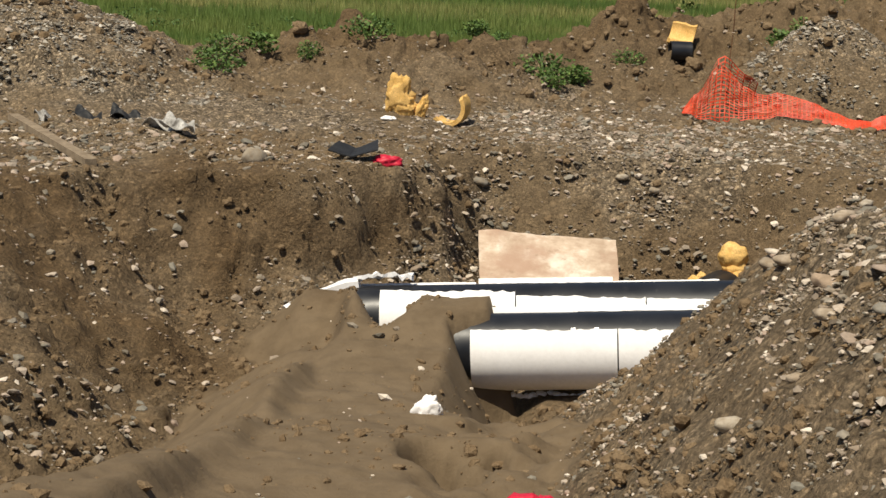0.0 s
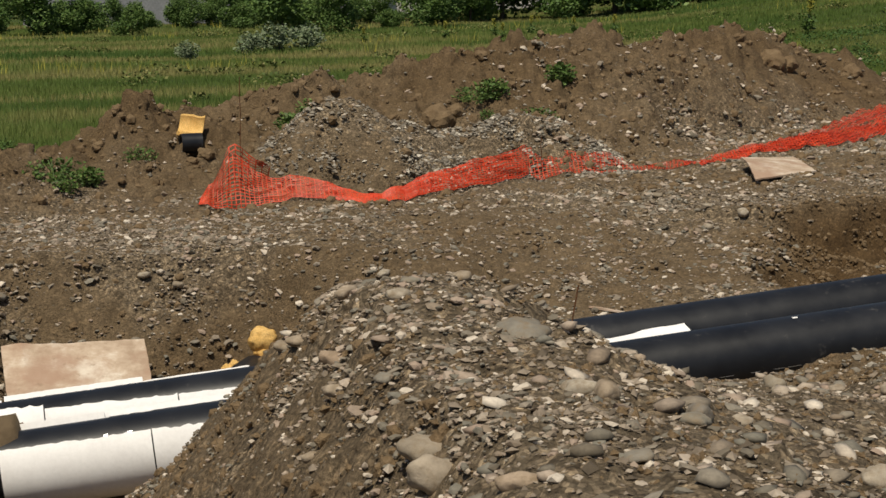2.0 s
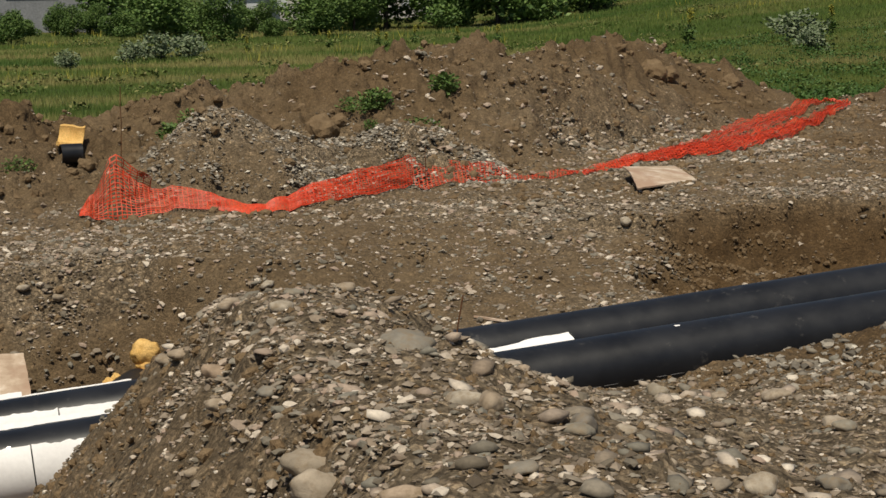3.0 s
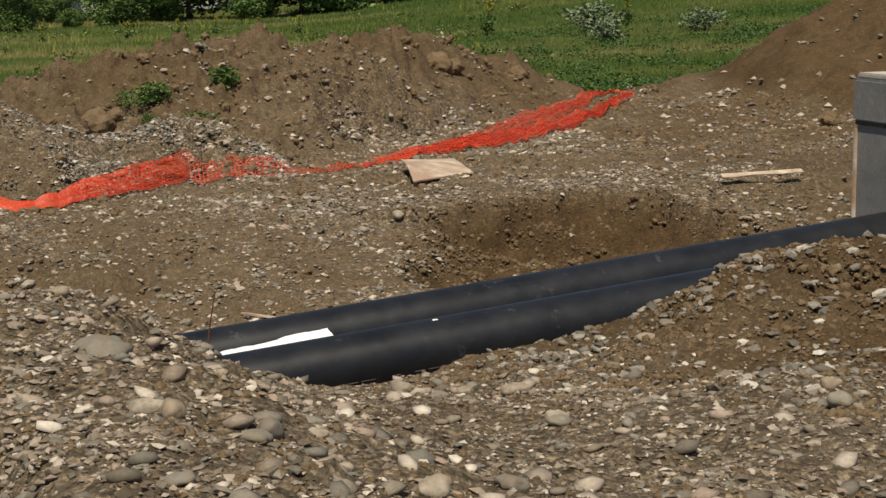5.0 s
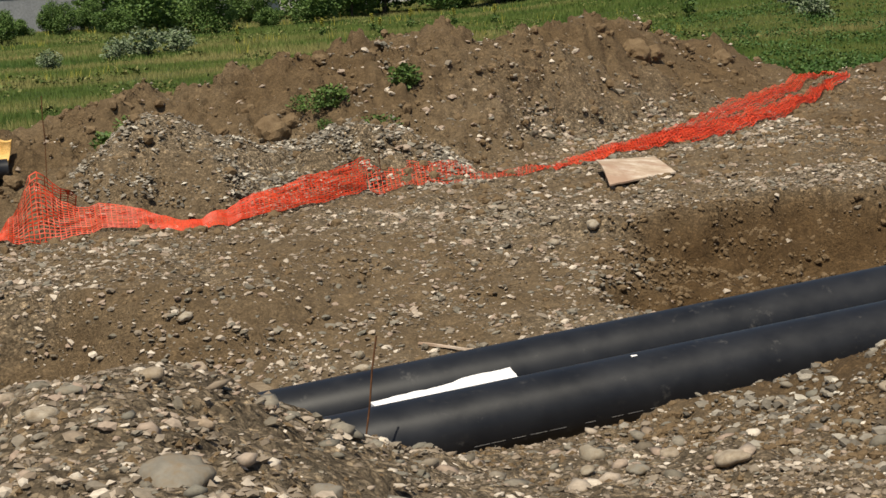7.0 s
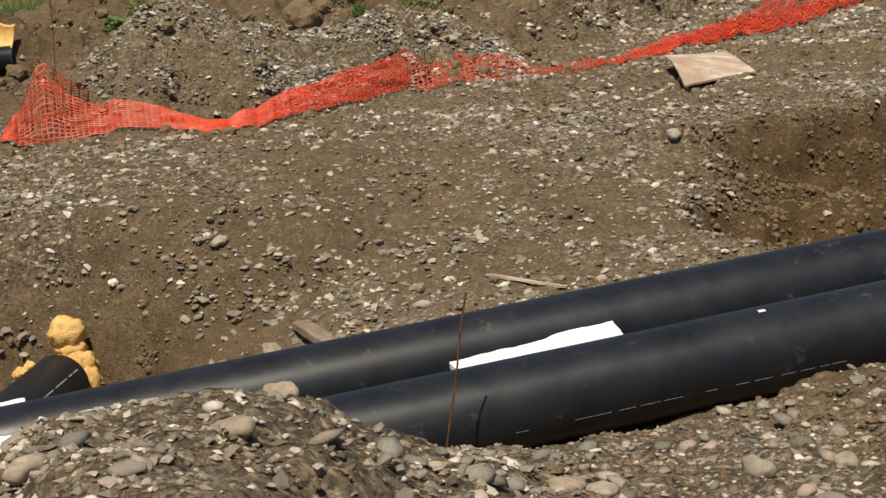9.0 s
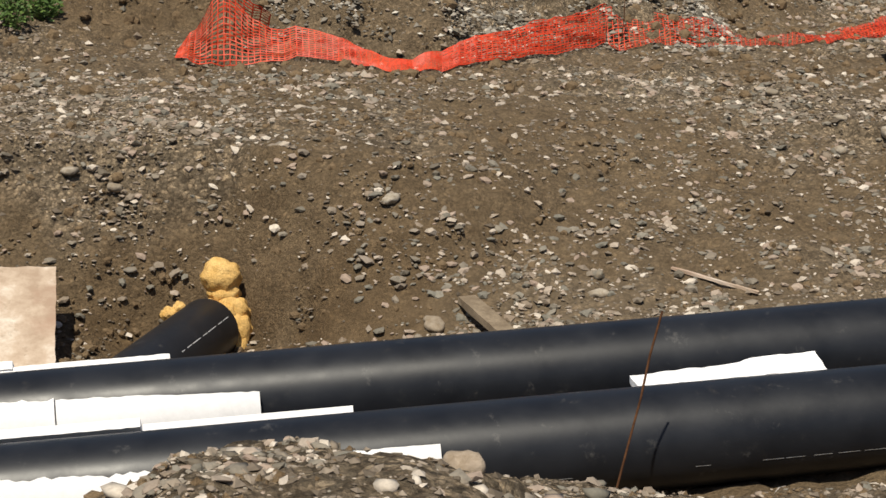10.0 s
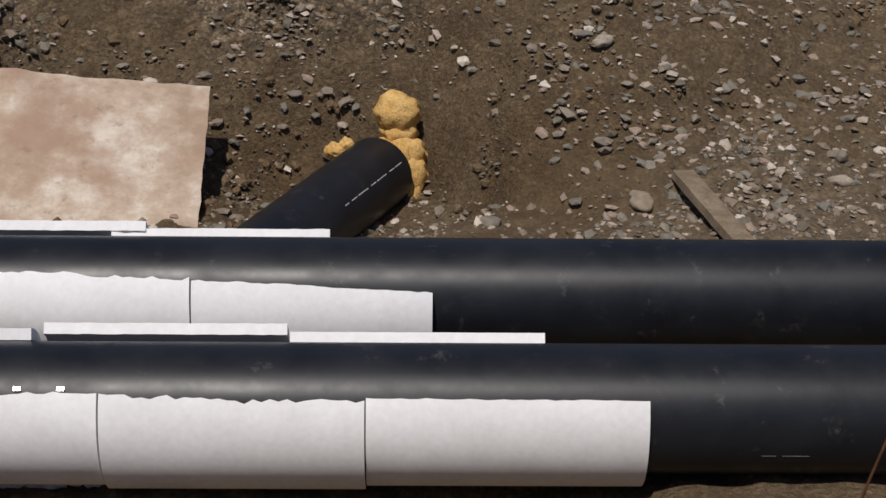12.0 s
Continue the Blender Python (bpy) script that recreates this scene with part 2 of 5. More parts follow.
UMBEL = per_island("white_blossom", (0.0, (0.11, 0.16, 0.07)), (1.0, (0.24, 0.28, 0.18)))
YELLOW = per_island("yellow_blossom", (0.0, (0.25, 0.25, 0.04)), (1.0, (0.42, 0.38, 0.07)))
BARK = mottled("bark", (0.05, 0.04, 0.03), (0.1, 0.08, 0.06), 6.0)
PLASTER = mottled("house_plaster", (0.5, 0.48, 0.45), (0.62, 0.6, 0.57), 1.5)
TILES = mottled("roof_tiles", (0.13, 0.06, 0.045), (0.22, 0.1, 0.075), 3.0)
GREYWALL = mottled("grey_render", (0.2, 0.21, 0.23), (0.28, 0.29, 0.31), 1.0)
PANE = mottled("window_pane", (0.55, 0.58, 0.6), (0.7, 0.72, 0.74), 2.0, 0.3)


# ---- mesh helpers ----
def mesh(name, verts, faces, mat, smooth=False):
    me = bpy.data.meshes.new(name)
    verts, faces = np.asarray(verts, np.float32), np.asarray(faces, np.int32)
    k = faces.shape[1]
    me.vertices.add(len(verts))
    me.vertices.foreach_set("co", verts.ravel())
    me.loops.add(faces.size)
    me.loops.foreach_set("vertex_index", faces.ravel())
    me.polygons.add(len(faces))
    me.polygons.foreach_set("loop_start", np.arange(0, faces.size, k, dtype=np.int32))
    me.polygons.foreach_set("use_smooth", np.full(len(faces), smooth))
    me.materials.append(mat)
    me.update(calc_edges=True)
    return me


def part(name, me, parent, label=""):
    ob = new(name, me)
    ob.parent = parent
    return tagged(ob, label)


def from_bm(name, bm, mat, smooth=False):
    me = bpy.data.meshes.new(name)
    bmesh.ops.recalc_face_normals(bm, faces=bm.faces)
    bm.to_mesh(me)
    bm.free()
    for p in me.polygons:
        p.use_smooth = smooth
    me.materials.append(mat)
    return me


def thing(name, label, category, at=(0, 0, 0), group="", kind=""):
    e = new(name)
    e.location = at
    return tagged(e, label, category, group, kind)


def box(name, size, mat, bevel=0.01, wobble=0.0):
    bm = bmesh.new()
    bmesh.ops.create_cube(bm, size=1)
    bmesh.ops.scale(bm, vec=size, verts=bm.verts)
    bmesh.ops.bevel(bm, geom=bm.edges[:], offset=bevel, segments=2, affect="EDGES")
    for v in bm.verts:
        v.co += noise.noise_vector(v.co * 9) * wobble
    return from_bm(name, bm, mat)


def tube(name, path, radius, mat, sides=40, inner=0.0, a0=0.0, a1=360.0, rough_edge=0.0, seed=0, slant=0.0):
    """A pipe, or a shell that covers the angles a0 to a1 of one, along a path. Angles count from the front over the top."""
    path = [Vector(p) for p in path]
    full = a1 - a0 >= 360
    ring = sides if full else sides + 1
    radii = [radius, inner] if inner else [radius]
    verts, faces = [], []
    rnd = random.Random(seed)
    for n, p in enumerate(path):
        d = (path[min(n + 1, len(path) - 1)] - path[max(n - 1, 0)]).normalized()
        side = Vector((0, 0, 1)).cross(d).normalized()
        up = d.cross(side)
        e0, e1 = (rough_edge * (1.3 * noise.noise(Vector((p.x * 3.1, seed + q, 0))) + 0.9 * noise.noise(Vector((p.x * 19, seed, q))) + rnd.uniform(-0.5, 0.5)) for q in (3, 8))
        for r in radii:
            for k in range(ring):
                a = radians(a0 + (a1 - a0) * k / sides + e0 * max(0, 1 - k / 3) + e1 * max(0, 1 - (sides - k) / 3) + slant * (n / (len(path) - 1) - 0.5))
                verts.append(p - side * (r * math.cos(a)) + up * (r * math.sin(a)))
    step = ring * len(radii)
    for n in range(len(path) - 1):
        for j in range(len(radii)):
            for k in range(sides):
                q = n * step + j * ring
                k2 = (k + 1) % ring
                f = (q + k, q + k2, q + step + k2, q + step + k)
                faces.append(f if j == 0 else f[::-1])
        if inner and not full:
            for k in (0, ring - 1):
                q = n * step
                faces.append((q + k, q + ring + k, q + step + ring + k, q + step + k))
    if inner:
        for n in (0, len(path) - 1):
            for k in range(sides):
                q, k2 = n * step, (k + 1) % ring
                faces.append((q + k, q + ring + k, q + ring + k2, q + k2))
    bm = bmesh.new()
    vs = [bm.verts.new(v) for v in verts]
    for f in faces:
        bm.faces.new([vs[i] for i in f])
    me = from_bm(name, bm, mat, True)
    me.set_sharp_from_angle(angle=radians(40))
    return me


# ---- lie of the land ----
def lattice(ix, iy, seed):
    n = (ix.astype(np.int64) * 374761393 + iy.astype(np.int64) * 668265263 + seed * 144665) & 0x7FFFFFFF
    n = ((n ^ (n >> 13)) * 1274126177) & 0x7FFFFFFF
    return ((n ^ (n >> 16)) & 0xFFFF) / 32768.0 - 1.0


def value_noise(x, y, seed):
    ix, iy = np.floor(x), np.floor(y)
    fx, fy = x - ix, y - iy
    fx, fy = fx * fx * (3 - 2 * fx), fy * fy * (3 - 2 * fy)
    a, b = lattice(ix, iy, seed), lattice(ix + 1, iy, seed)
    c, d = lattice(ix, iy + 1, seed), lattice(ix + 1, iy + 1, seed)
    return (a * (1 - fx) + b * fx) * (1 - fy) + (c * (1 - fx) + d * fx) * fy


def fbm(x, y, scale, octaves, seed):
    total, amp = np.zeros_like(x), 1.0
    for k in range(octaves):
        total += amp * value_noise(x * scale * 2**k + 17.3 * k, y * scale * 2**k - 9.1 * k, seed + k)
        amp *= 0.5
    return total


def smooth(a, b, v):
    s = np.clip((v - a) / (b - a), 0, 1)
    return s * s * (3 - 2 * s)


def soft_min(a, b, k=0.12):
    h = np.clip(0.5 + 0.5 * (b - a) / k, 0, 1)
    return b * (1 - h) + a * h - k * h * (1 - h)


def soft_max(a, b, k=0.12):
    return -soft_min(-a, -b, k)


def bell(x, y, cx, cy, rx, ry, power=1.0):
    return np.exp(-((((x - cx) / rx) ** 2 + ((y - cy) / ry) ** 2) ** power))


FOOT_X, FOOT_Y = (-14, -8, -6, -4.5, -2.6, -0.6, 2.75, 5, 7.5, 10, 12.5, 16), (5.0, 5.6, 6.3, 6.6, 7.6, 8.4, 9.4, 10.1, 12, 14.6, 15.0, 15.4)
CREST_X, CREST_Z = (-14, -7.4, -5.4, -2.6, -2.0, -0.5, 1, 2, 3.2, 4.7, 7.3, 8.2, 10.6, 12.5, 14), (0.85, 0.85, 0.98, 1.02, 1.35, 1.55, 1.62, 1.74, 1.92, 2.06, 2.1, 2.0, 1.35, 0.5, 0.35)


def axis_z(x):
    return 0.02 + 0.085 * x


def land(x, y):
    """Height of the ground and its weights of gravel, smooth sand and grass."""
    warp = 0.25 * fbm(x, y, 0.5, 3, 3)
    xw, yw = x + warp, y + 0.25 * fbm(x, y, 0.5, 3, 9)
    # far track and field
    track = np.interp(x, (-10, 1, 8, 12), (0.53, 0.54, 0.72, 0.72)) + 0.05 * fbm(x, y, 0.35, 2, 21)
    foot = np.interp(xw, FOOT_X, FOOT_Y)
    d = yw - foot
    field = 0.35 + 0.04 * np.clip(y - 25, 0, 80) * smooth(14, 40, x - 0.15 * (y - 40)) + 0.02 * fbm(x, y, 0.2, 2, 5)
    crest = np.interp(x, CREST_X, CREST_Z)
    rise = smooth(-0.3, 2.5, d) ** 0.8
    fall = 1 - smooth(2.6, 5.5, d)
    lumps = 0.2 * fbm(x, y, 0.9, 5, 31) + 0.24 * np.abs(fbm(x, y, 1.7, 4, 33)) - 0.1 * np.abs(fbm(x, y, 4.2, 3, 35)) - 0.06
    behind = smooth(2.2, 5.0, d)
    far = track * (1 - behind) + field * behind
    far = far + (crest - far) * rise * fall * smooth(-0.1, 0.4, crest - 0.45) + lumps * rise * fall
    # grey gravel tips in front of the bank
    for cx, cy, top, steep, wide in ((0.5, 8.9, 1.72, 0.72, 1.0), (1.3, 8.95, 1.34, 0.6, 0.8), (2.65, 9.1, 1.4, 0.62, 0.75), (-9.0, 7.3, 1.75, 0.55, 0.8)):
        reach = np.hypot((x + 0.5 * warp - cx) * wide, y + 0.3 * warp - cy)
        far = soft_max(far, top - steep * np.sqrt(reach**2 + 0.02) + 0.1 * fbm(x, y, 1.6, 4, 37), 0.06)
    # big tip of soil behind the shaft
    tip = 0.6 + 0.6 * (6.6 - np.hypot(xw - 20.1, (yw - 13.5) * 0.9))
    far = soft_max(far, tip + 0.25 * fbm(x, y, 0.6, 4, 51), 0.4)
    # near side: spoil mound, low saddle and bank
    mound = 1.72 + 0.06 * fbm(x, y, 0.8, 3, 13) - 0.12 * smooth(-7, -12, y)
    saddle = np.interp(y, (-12, -8, -4.7, -1.0, 0), (1.55, 1.45, 1.0, 0.42, 0.2)) + 0.08 * fbm(x, y, 0.8, 3, 15)
    bank = 0.8 * bell(xw, yw, 5.15, -2.1, 1.8, 1.4, 1.3) + 0.25 * smooth(2.5, 6, x) * smooth(-1.2, -3.5, y)
    mound = soft_min(mound, np.interp(y, (-5, -3.6, -3.0, -2.6, -2.2, -1.6, 0), (1.85, 1.57, 1.35, 1.09, 0.85, 0.55, 0.1)), 0.1)
    near = saddle + bank + (mound - saddle) * (1 - smooth(-0.75, 1.3, xw)) - 0.17 * bell(x, y, 2.3, -1.7, 1.15, 0.8, 1.6) + 0.1 * bell(x, y, 0.3, -2.8, 0.6, 0.9, 1.5)
    near = np.where(x > 1.5, soft_min(near, 1.15 + 0.2 * (-2 - y) + 0.06 * fbm(x, y, 1.1, 3, 19), 0.1), near)
    side = 0.38 + 1.2 * (x + 0.3 * warp + np.interp(y, (-5, -3.6, -2.8, -2.0, -1.6), (2.3, 2.15, 2.02, 1.92, 1.83))) + 1.5 * np.clip(-8 - y, 0, None)
    near = soft_min(near, side, 0.15)
    # trench along the pipes, with its arm towards the near left
    floor = axis_z(np.clip(x, -4, 3.5)) - 0.33 + 0.1 * smooth(-0.3, 0.5, x) + 0.035 * np.clip(x - 3.5, 0, 4)
    floor = floor - 0.24 * bell(x, y, -1.15, 3.1, 0.75, 0.75, 2.0)
    slope_far = np.interp(x, (-4, -1, 0.2, 1, 1.5, 3, 4.5, 7), (1.5, 1.25, 0.64, 0.42, 0.3, 0.2, 0.18, 0.22))
    gap = np.clip(y + 0.3 * warp - np.interp(x, (-0.9, -0.3, 0.2), (3.5, 2.75, 2.45)), 0, None)
    wall_far = floor + slope_far * gap + 0.9 * np.clip(gap - np.interp(x, (-4, 0, 3, 4.5), (0.8, 1.5, 2.6, 1.9)), 0, None)
    xh, yh = xw + 0.32 * fbm(x, y, 1.5, 4, 91), yw + 0.3 * fbm(x, y, 1.5, 4, 95)
    hollow = 0.5 * bell(xh, yh, 5.6, 3.4, 1.8, 1.3, 4.5) * (1 + 0.25 * fbm(x, y, 2.4, 3, 97))
    lip = np.interp(x, (-3, -0.6, 0.2, 1.4, 3.5), (-0.75, -0.75, -0.5, -0.42, -0.4))
    slope_near = np.interp(x, (-3, -0.6, 0.3, 1.0, 3.0), (0.86, 0.88, 0.88, 0.58, 0.82))
    wall_near = floor + slope_near * np.clip(lip - y, 0, None)
    # west pit
    pit_edge = np.interp(x, (-7, -5, -4.3, -3.5, -3.2), (0.25, 0.75, 1.25, 2.0, 2.6))
    up = np.clip(yw - pit_edge + 0.12 * fbm(x, y, 2.0, 3, 65), 0, None)
    pit_far = -0.6 + 0.55 * up + 1.6 * np.clip(up - 0.8, 0, None)
    pit_left = -0.6 + 0.62 * np.clip(-5.15 - xw + 0.12 * np.clip(-y, 0, 8), 0, None)
    wpit = soft_max(pit_far, pit_left, 0.2) + 0.16 * fbm(x, y, 1.6, 4, 73) * smooth(0.1, 0.7, up) + 0.1 * np.abs(fbm(x, y, 3.4, 3, 75)) - 0.05
    inland = 0.75 * smooth(-3.9, -4.1, x)
    sand = np.interp(y - inland, (-12, -9, -4.7, -3.8, -2.4, -1.4, -0.5, -0.05, 0.15, 0.4, 0.8, 1.4), (1.55, 1.3, 0.3, 0.2, 0.0, -0.13, -0.06, 0.12, 0.14, 0.0, -0.4, -0.9))
    sand = sand - 0.27 * smooth(-3.85, -4.15, x) * smooth(-0.7, 0.1, y)
    sand = sand - 0.3 * bell(x, y, -3.68, 0.35, 0.2, 0.55, 2.0)
    hump = sand - 0.75 * np.clip(np.interp(y, (-3, -1, 1), (-4.15, -4.3, -4.4)) - xw, 0, None) - np.interp(y, (-2, -0.5, 0), (1.5, 1.5, 3.0)) * np.clip(x + 0.3 * warp + np.interp(y, (-0.6, -0.2, -0.11, 0.4), (3.25, 3.3, 3.0, 2.98)), 0, None) * smooth(-2.3, -0.8, y)
    hump = hump + 0.022 * fbm(x, y, 1.5, 3, 61) - (0.3 * bell(x, y, -3.03, -3.4, 0.13, 0.2, 2.0) + 0.28 * bell(x, y, -2.84, -3.6, 0.1, 0.22, 2.0) + 0.24 * bell(x, y, -2.95, -1.75, 0.1, 0.2, 2.0) + 0.2 * bell(x, y, -2.7, -3.3, 0.06, 0.1, 2.0)) * (0.7 + 0.9 * np.abs(fbm(x, y, 6.0, 3, 64))) - 0.08 * smooth(-3.15, -2.9, x) * smooth(-0.6, -1.6, y) * (0.6 + fbm(x, y, 2.6, 4, 63))
    inpit = soft_max(wpit, hump, 0.06)
    trench = np.where(y > 0.75, wall_far, wall_near)
    main = np.where(y > 0.75, soft_min(far, trench, 0.1) - hollow * smooth(1.2, 2.2, y), soft_min(near, trench, 0.15))
    pit = np.where(y > 0.75, soft_min(far, inpit, 0.1), soft_min(np.where(x < -4.2, far + 0.9 * smooth(-1, -9, y), near), inpit, 0.12))
    split = np.where(y > 0.2, -3.4, -2.9)
    blend = smooth(-0.38, 0.38, x - split + 0.3 * fbm(x, y, 1.2, 2, 8))
    z = pit * (1 - blend) + main * blend
    z = soft_max(z, hump - 4 * np.clip(x + 2.1, 0, None) - 12 * np.clip(y - 1.15, 0, None), 0.05)
    # weights
    sandy = smooth(-0.12, 0.0, hump - z + 0.02) * np.where((x < -1.9) & (y < 1.3), 1.0, 0.0)
    sandy = np.maximum(sandy * smooth(-8.5, -6, y), 0.55 * bell(xw, yw, 0.4, 2.2, 3.5, 0.7, 2.0))
    grassy = smooth(3.0, 4.6, d + 0.5 * fbm(x, y, 0.8, 3, 71)) * smooth(-0.4, 0.3, 3.0 - tip)
    patch = smooth(-0.1, 0.55, fbm(x, y, 0.6, 4, 81)) * (1 - 0.5 * smooth(-2.8, -3.6, x) * smooth(3.2, 2.0, y))
    gravelly = np.clip(0.14 + 0.66 * patch + 0.4 * smooth(5, 6.5, y) * smooth(0.8, -0.2, d) * (0.5 + patch), 0, 1)
    tops = sum(bell(xw, yw, cx, cy, r, r, 1.5) for cx, cy, r in ((0.6, 8.95, 1.05), (2.4, 9.1, 1.0), (-9, 7.3, 2.3)))
    gravelly = np.maximum(gravelly * (1 - 0.8 * rise), np.clip(tops, 0, 1))
    onmound = (0.45 * smooth(-2.5, -1.9, xw) + 0.55 * smooth(-1.5, -1.0, xw)) * smooth(-0.6, -1.6, y) * (1 - 0.75 * smooth(1.8, 3.6, xw))
    gravelly = np.maximum(gravelly * (1 - 0.6 * smooth(2.5, 3.8, xw) * smooth(0, -1, y)), onmound * 0.9)
    bare = 1 - np.clip(grassy, 0, 1)
    z = z + bare * (1 - 0.5 * sandy) * (0.045 * fbm(x, y, 2.2, 3, 41) + 0.022 * fbm(x, y, 8.0, 3, 47))
    darkening = np.clip(1.2 * bell(xh, yh, 5.6, 3.4, 1.9, 1.45, 4.5), 0, 1)
    # shade below the pit wall's top edge, put into the soil colour
    overhang_shade = smooth(-0.25, -0.05, z) * smooth(0.42, 0.25, z) * smooth(-3.3, -3.8, x) * smooth(0.3, 0.8, y) * smooth(3.4, 3.0, y)
    darkening = np.maximum(darkening, 0.85 * smooth(0.55, 1.0, tip))
    darkening = np.maximum(darkening, 0.55 * smooth(7.5, 9.5, xw) * smooth(2.0, 3.2, y) * smooth(-0.9, 0.5, fbm(x, y, 0.5, 3, 77)) * smooth(24, 18, y))
    darkening = np.maximum(darkening, 0.9 * smooth(2.2, 3.6, xw) * smooth(-0.3, -1.0, y) * smooth(-1.4, 0.2, fbm(x, y, 0.9, 3, 79)))
    darkening = np.maximum(darkening, 0.7 * bell(xw, yw, -1.3, 2.8, 1.9, 0.9, 1.5) * smooth(-0.5, 0.4, fbm(x, y, 1.4, 4, 69)))
    darkening = np.maximum(darkening, 0.5 * overhang_shade * smooth(-0.6, 0.3, fbm(x, y, 1.1, 3, 67)))
    # west wall of the pit, in a darker tone
    darkening = np.maximum(darkening, 0.75 * smooth(-4.5, -5.3, xw) * smooth(-2.0, 0.0, y) * smooth(3.3, 2.5, yw) * smooth(-0.8, 0.3, fbm(x, y, 0.9, 3, 85)))
    darkening = np.maximum(darkening, 0.5 * rise * fall * smooth(-0.7, 0.5, fbm(x, y, 0.8, 4, 83)) * (1 - np.clip(1.6 * tops, 0, 1)) * smooth(-0.4, 0.2, 0.5 - tip))
    gravelly = gravelly * (1 - 0.9 * darkening) * (1 - 0.8 * smooth(0.6, 1.3, tip))
    return z, np.clip(gravelly, 0, 1), np.clip(sandy, 0, 1), np.clip(grassy, 0, 1), darkening


def height(x, y):
    return float(land(np.array([float(x)]), np.array([float(y)]))[0][0])


def lines(start, spans, out):
    """Grid lines: even spans, then ever wider steps out to both sides."""
    v = [start]
    for end, step in spans:
        v += list(np.linspace(v[-1], end, max(2, round((end - v[-1]) / step) + 1))[1:])
    lo, hi, step = v[0], v[-1], 0.3
    low, high = [], []
    while step < out:
        lo, hi = lo - step, hi + step
        low.append(lo)
        high.append(hi)
        step *= 1.25
    return np.array(low[::-1] + v + high)


def solid_noise(x, y, z, scale, seed):
    """Smooth noise in space, for walls too steep for a height field's own relief."""
    z = z * scale
    k = np.floor(z)
    f = z - k
    f = f * f * (3 - 2 * f)
    low, high = (value_noise(x * scale, y * scale, seed + 57 * (k + q).astype(np.int64)) for q in (0, 1))
    return low * (1 - f) + high * f


def build_ground():
    xs = lines(-9.0, ((-5.2, 0.045), (7.6, 0.034), (22, 0.11)), 700)
    ys = lines(-9.0, ((-7.0, 0.06), (4.6, 0.034), (7.2, 0.06), (12, 0.05), (16, 0.09), (30, 0.4)), 700)
    gx, gy = np.meshgrid(xs, ys)
    x, y = gx.ravel(), gy.ravel()
    z, gravelly, sandy, grassy, darkening = land(x, y)
    shape = gx.shape
    dzy, dzx = np.gradient(z.reshape(shape), ys, xs)
    steep = np.hypot(dzx, dzy)
    crag = 0.065 * solid_noise(x, y, z, 3.2, 5) + 0.04 * np.abs(solid_noise(x, y, z, 7.0, 11)) + 0.035 * solid_noise(x, y, z, 14.0, 17) - 0.02
    crag = crag * np.where((x > -3.4) & (y < 5.5), 0.5, 1.0) * smooth(0.3, 0.75, steep.ravel()) * (1 - sandy) * (1 - grassy) * smooth(-8.5, -7.5, y) * smooth(0.05, 0.2, np.abs(y - 0.5) - 0.75)
    up = 1 / np.sqrt(1 + steep.ravel() ** 2)
    x, y, z = x - dzx.ravel() * up * crag, y - dzy.ravel() * up * crag, z + up * crag
    nx = len(xs)
    i = np.arange(nx - 1)[None, :] + nx * np.arange(len(ys) - 1)[:, None]
    i = i.ravel()
    me = mesh("ground", np.stack([x, y, z], 1), np.stack([i, i + 1, i + nx + 1, i + nx], 1), EARTH, True)
    col = me.color_attributes.new("zone", "FLOAT_COLOR", "POINT")
    col.data.foreach_set("color", np.stack([gravelly, sandy, grassy, 1 - darkening], 1).astype(np.float32).ravel())
    tagged(new("ground", me), "bare brown earth and gravel with a dug trench beside a meadow", "ground", kind="structure")


build_ground()

# ---- pipes ----
BEND = Vector((-0.66, -0.5, -0.62)).normalized()


def pipe_path(y, z0, x_left, x_right=7.7):
    """Straight up the slope, then a bend towards the arm of the trench."""
    pts = [Vector((x, y, axis_z(x) + z0)) for x in np.linspace(x_right, x_left, 24)]
    away = BEND if y < 0.5 else Vector((-0.74, -0.42, -0.5)).normalized()
    d0, p = (pts[-1] - pts[-2]).normalized(), pts[-1].copy()
    for k in range(1, 9):
        d = d0.lerp(away, k / 8).normalized()
        p = p + d * 0.085
        pts.append(p.copy())
    pts += [p + away * s for s in (0.3, 0.8, 1.6)]
    return pts[::-1]


def shell(pipe, y, z0, x0, x1, front, edge, thick=0.045, out=0.0, seed=0, span=150, ragged=1.2, slant=0.0):
    """One white foam half shell that hugs a pipe's front or back."""
    a0, a1 = (edge - 165, edge) if front else (180 - edge, 180 - edge + span)
    r0 = 0.253 + out
    n = max(2, int((x1 - x0) / 0.03))
    path = [(x, y, axis_z(x) + z0) for x in np.linspace(x0, x1, n)]
    return part("foam_shell", tube("foam_shell", path, r0 + thick, FOAM, 36, r0, a0, a1, ragged, seed, slant), pipe, "white foam half shell")


def build_pipe(y, z0, x_left, label):
    p = thing("insulated_pipe", label, "pipe", group="buried pipes")
    part("jacket", tube("jacket", pipe_path(y, z0, x_left), 0.25, JACKET, 56), p)
    return p


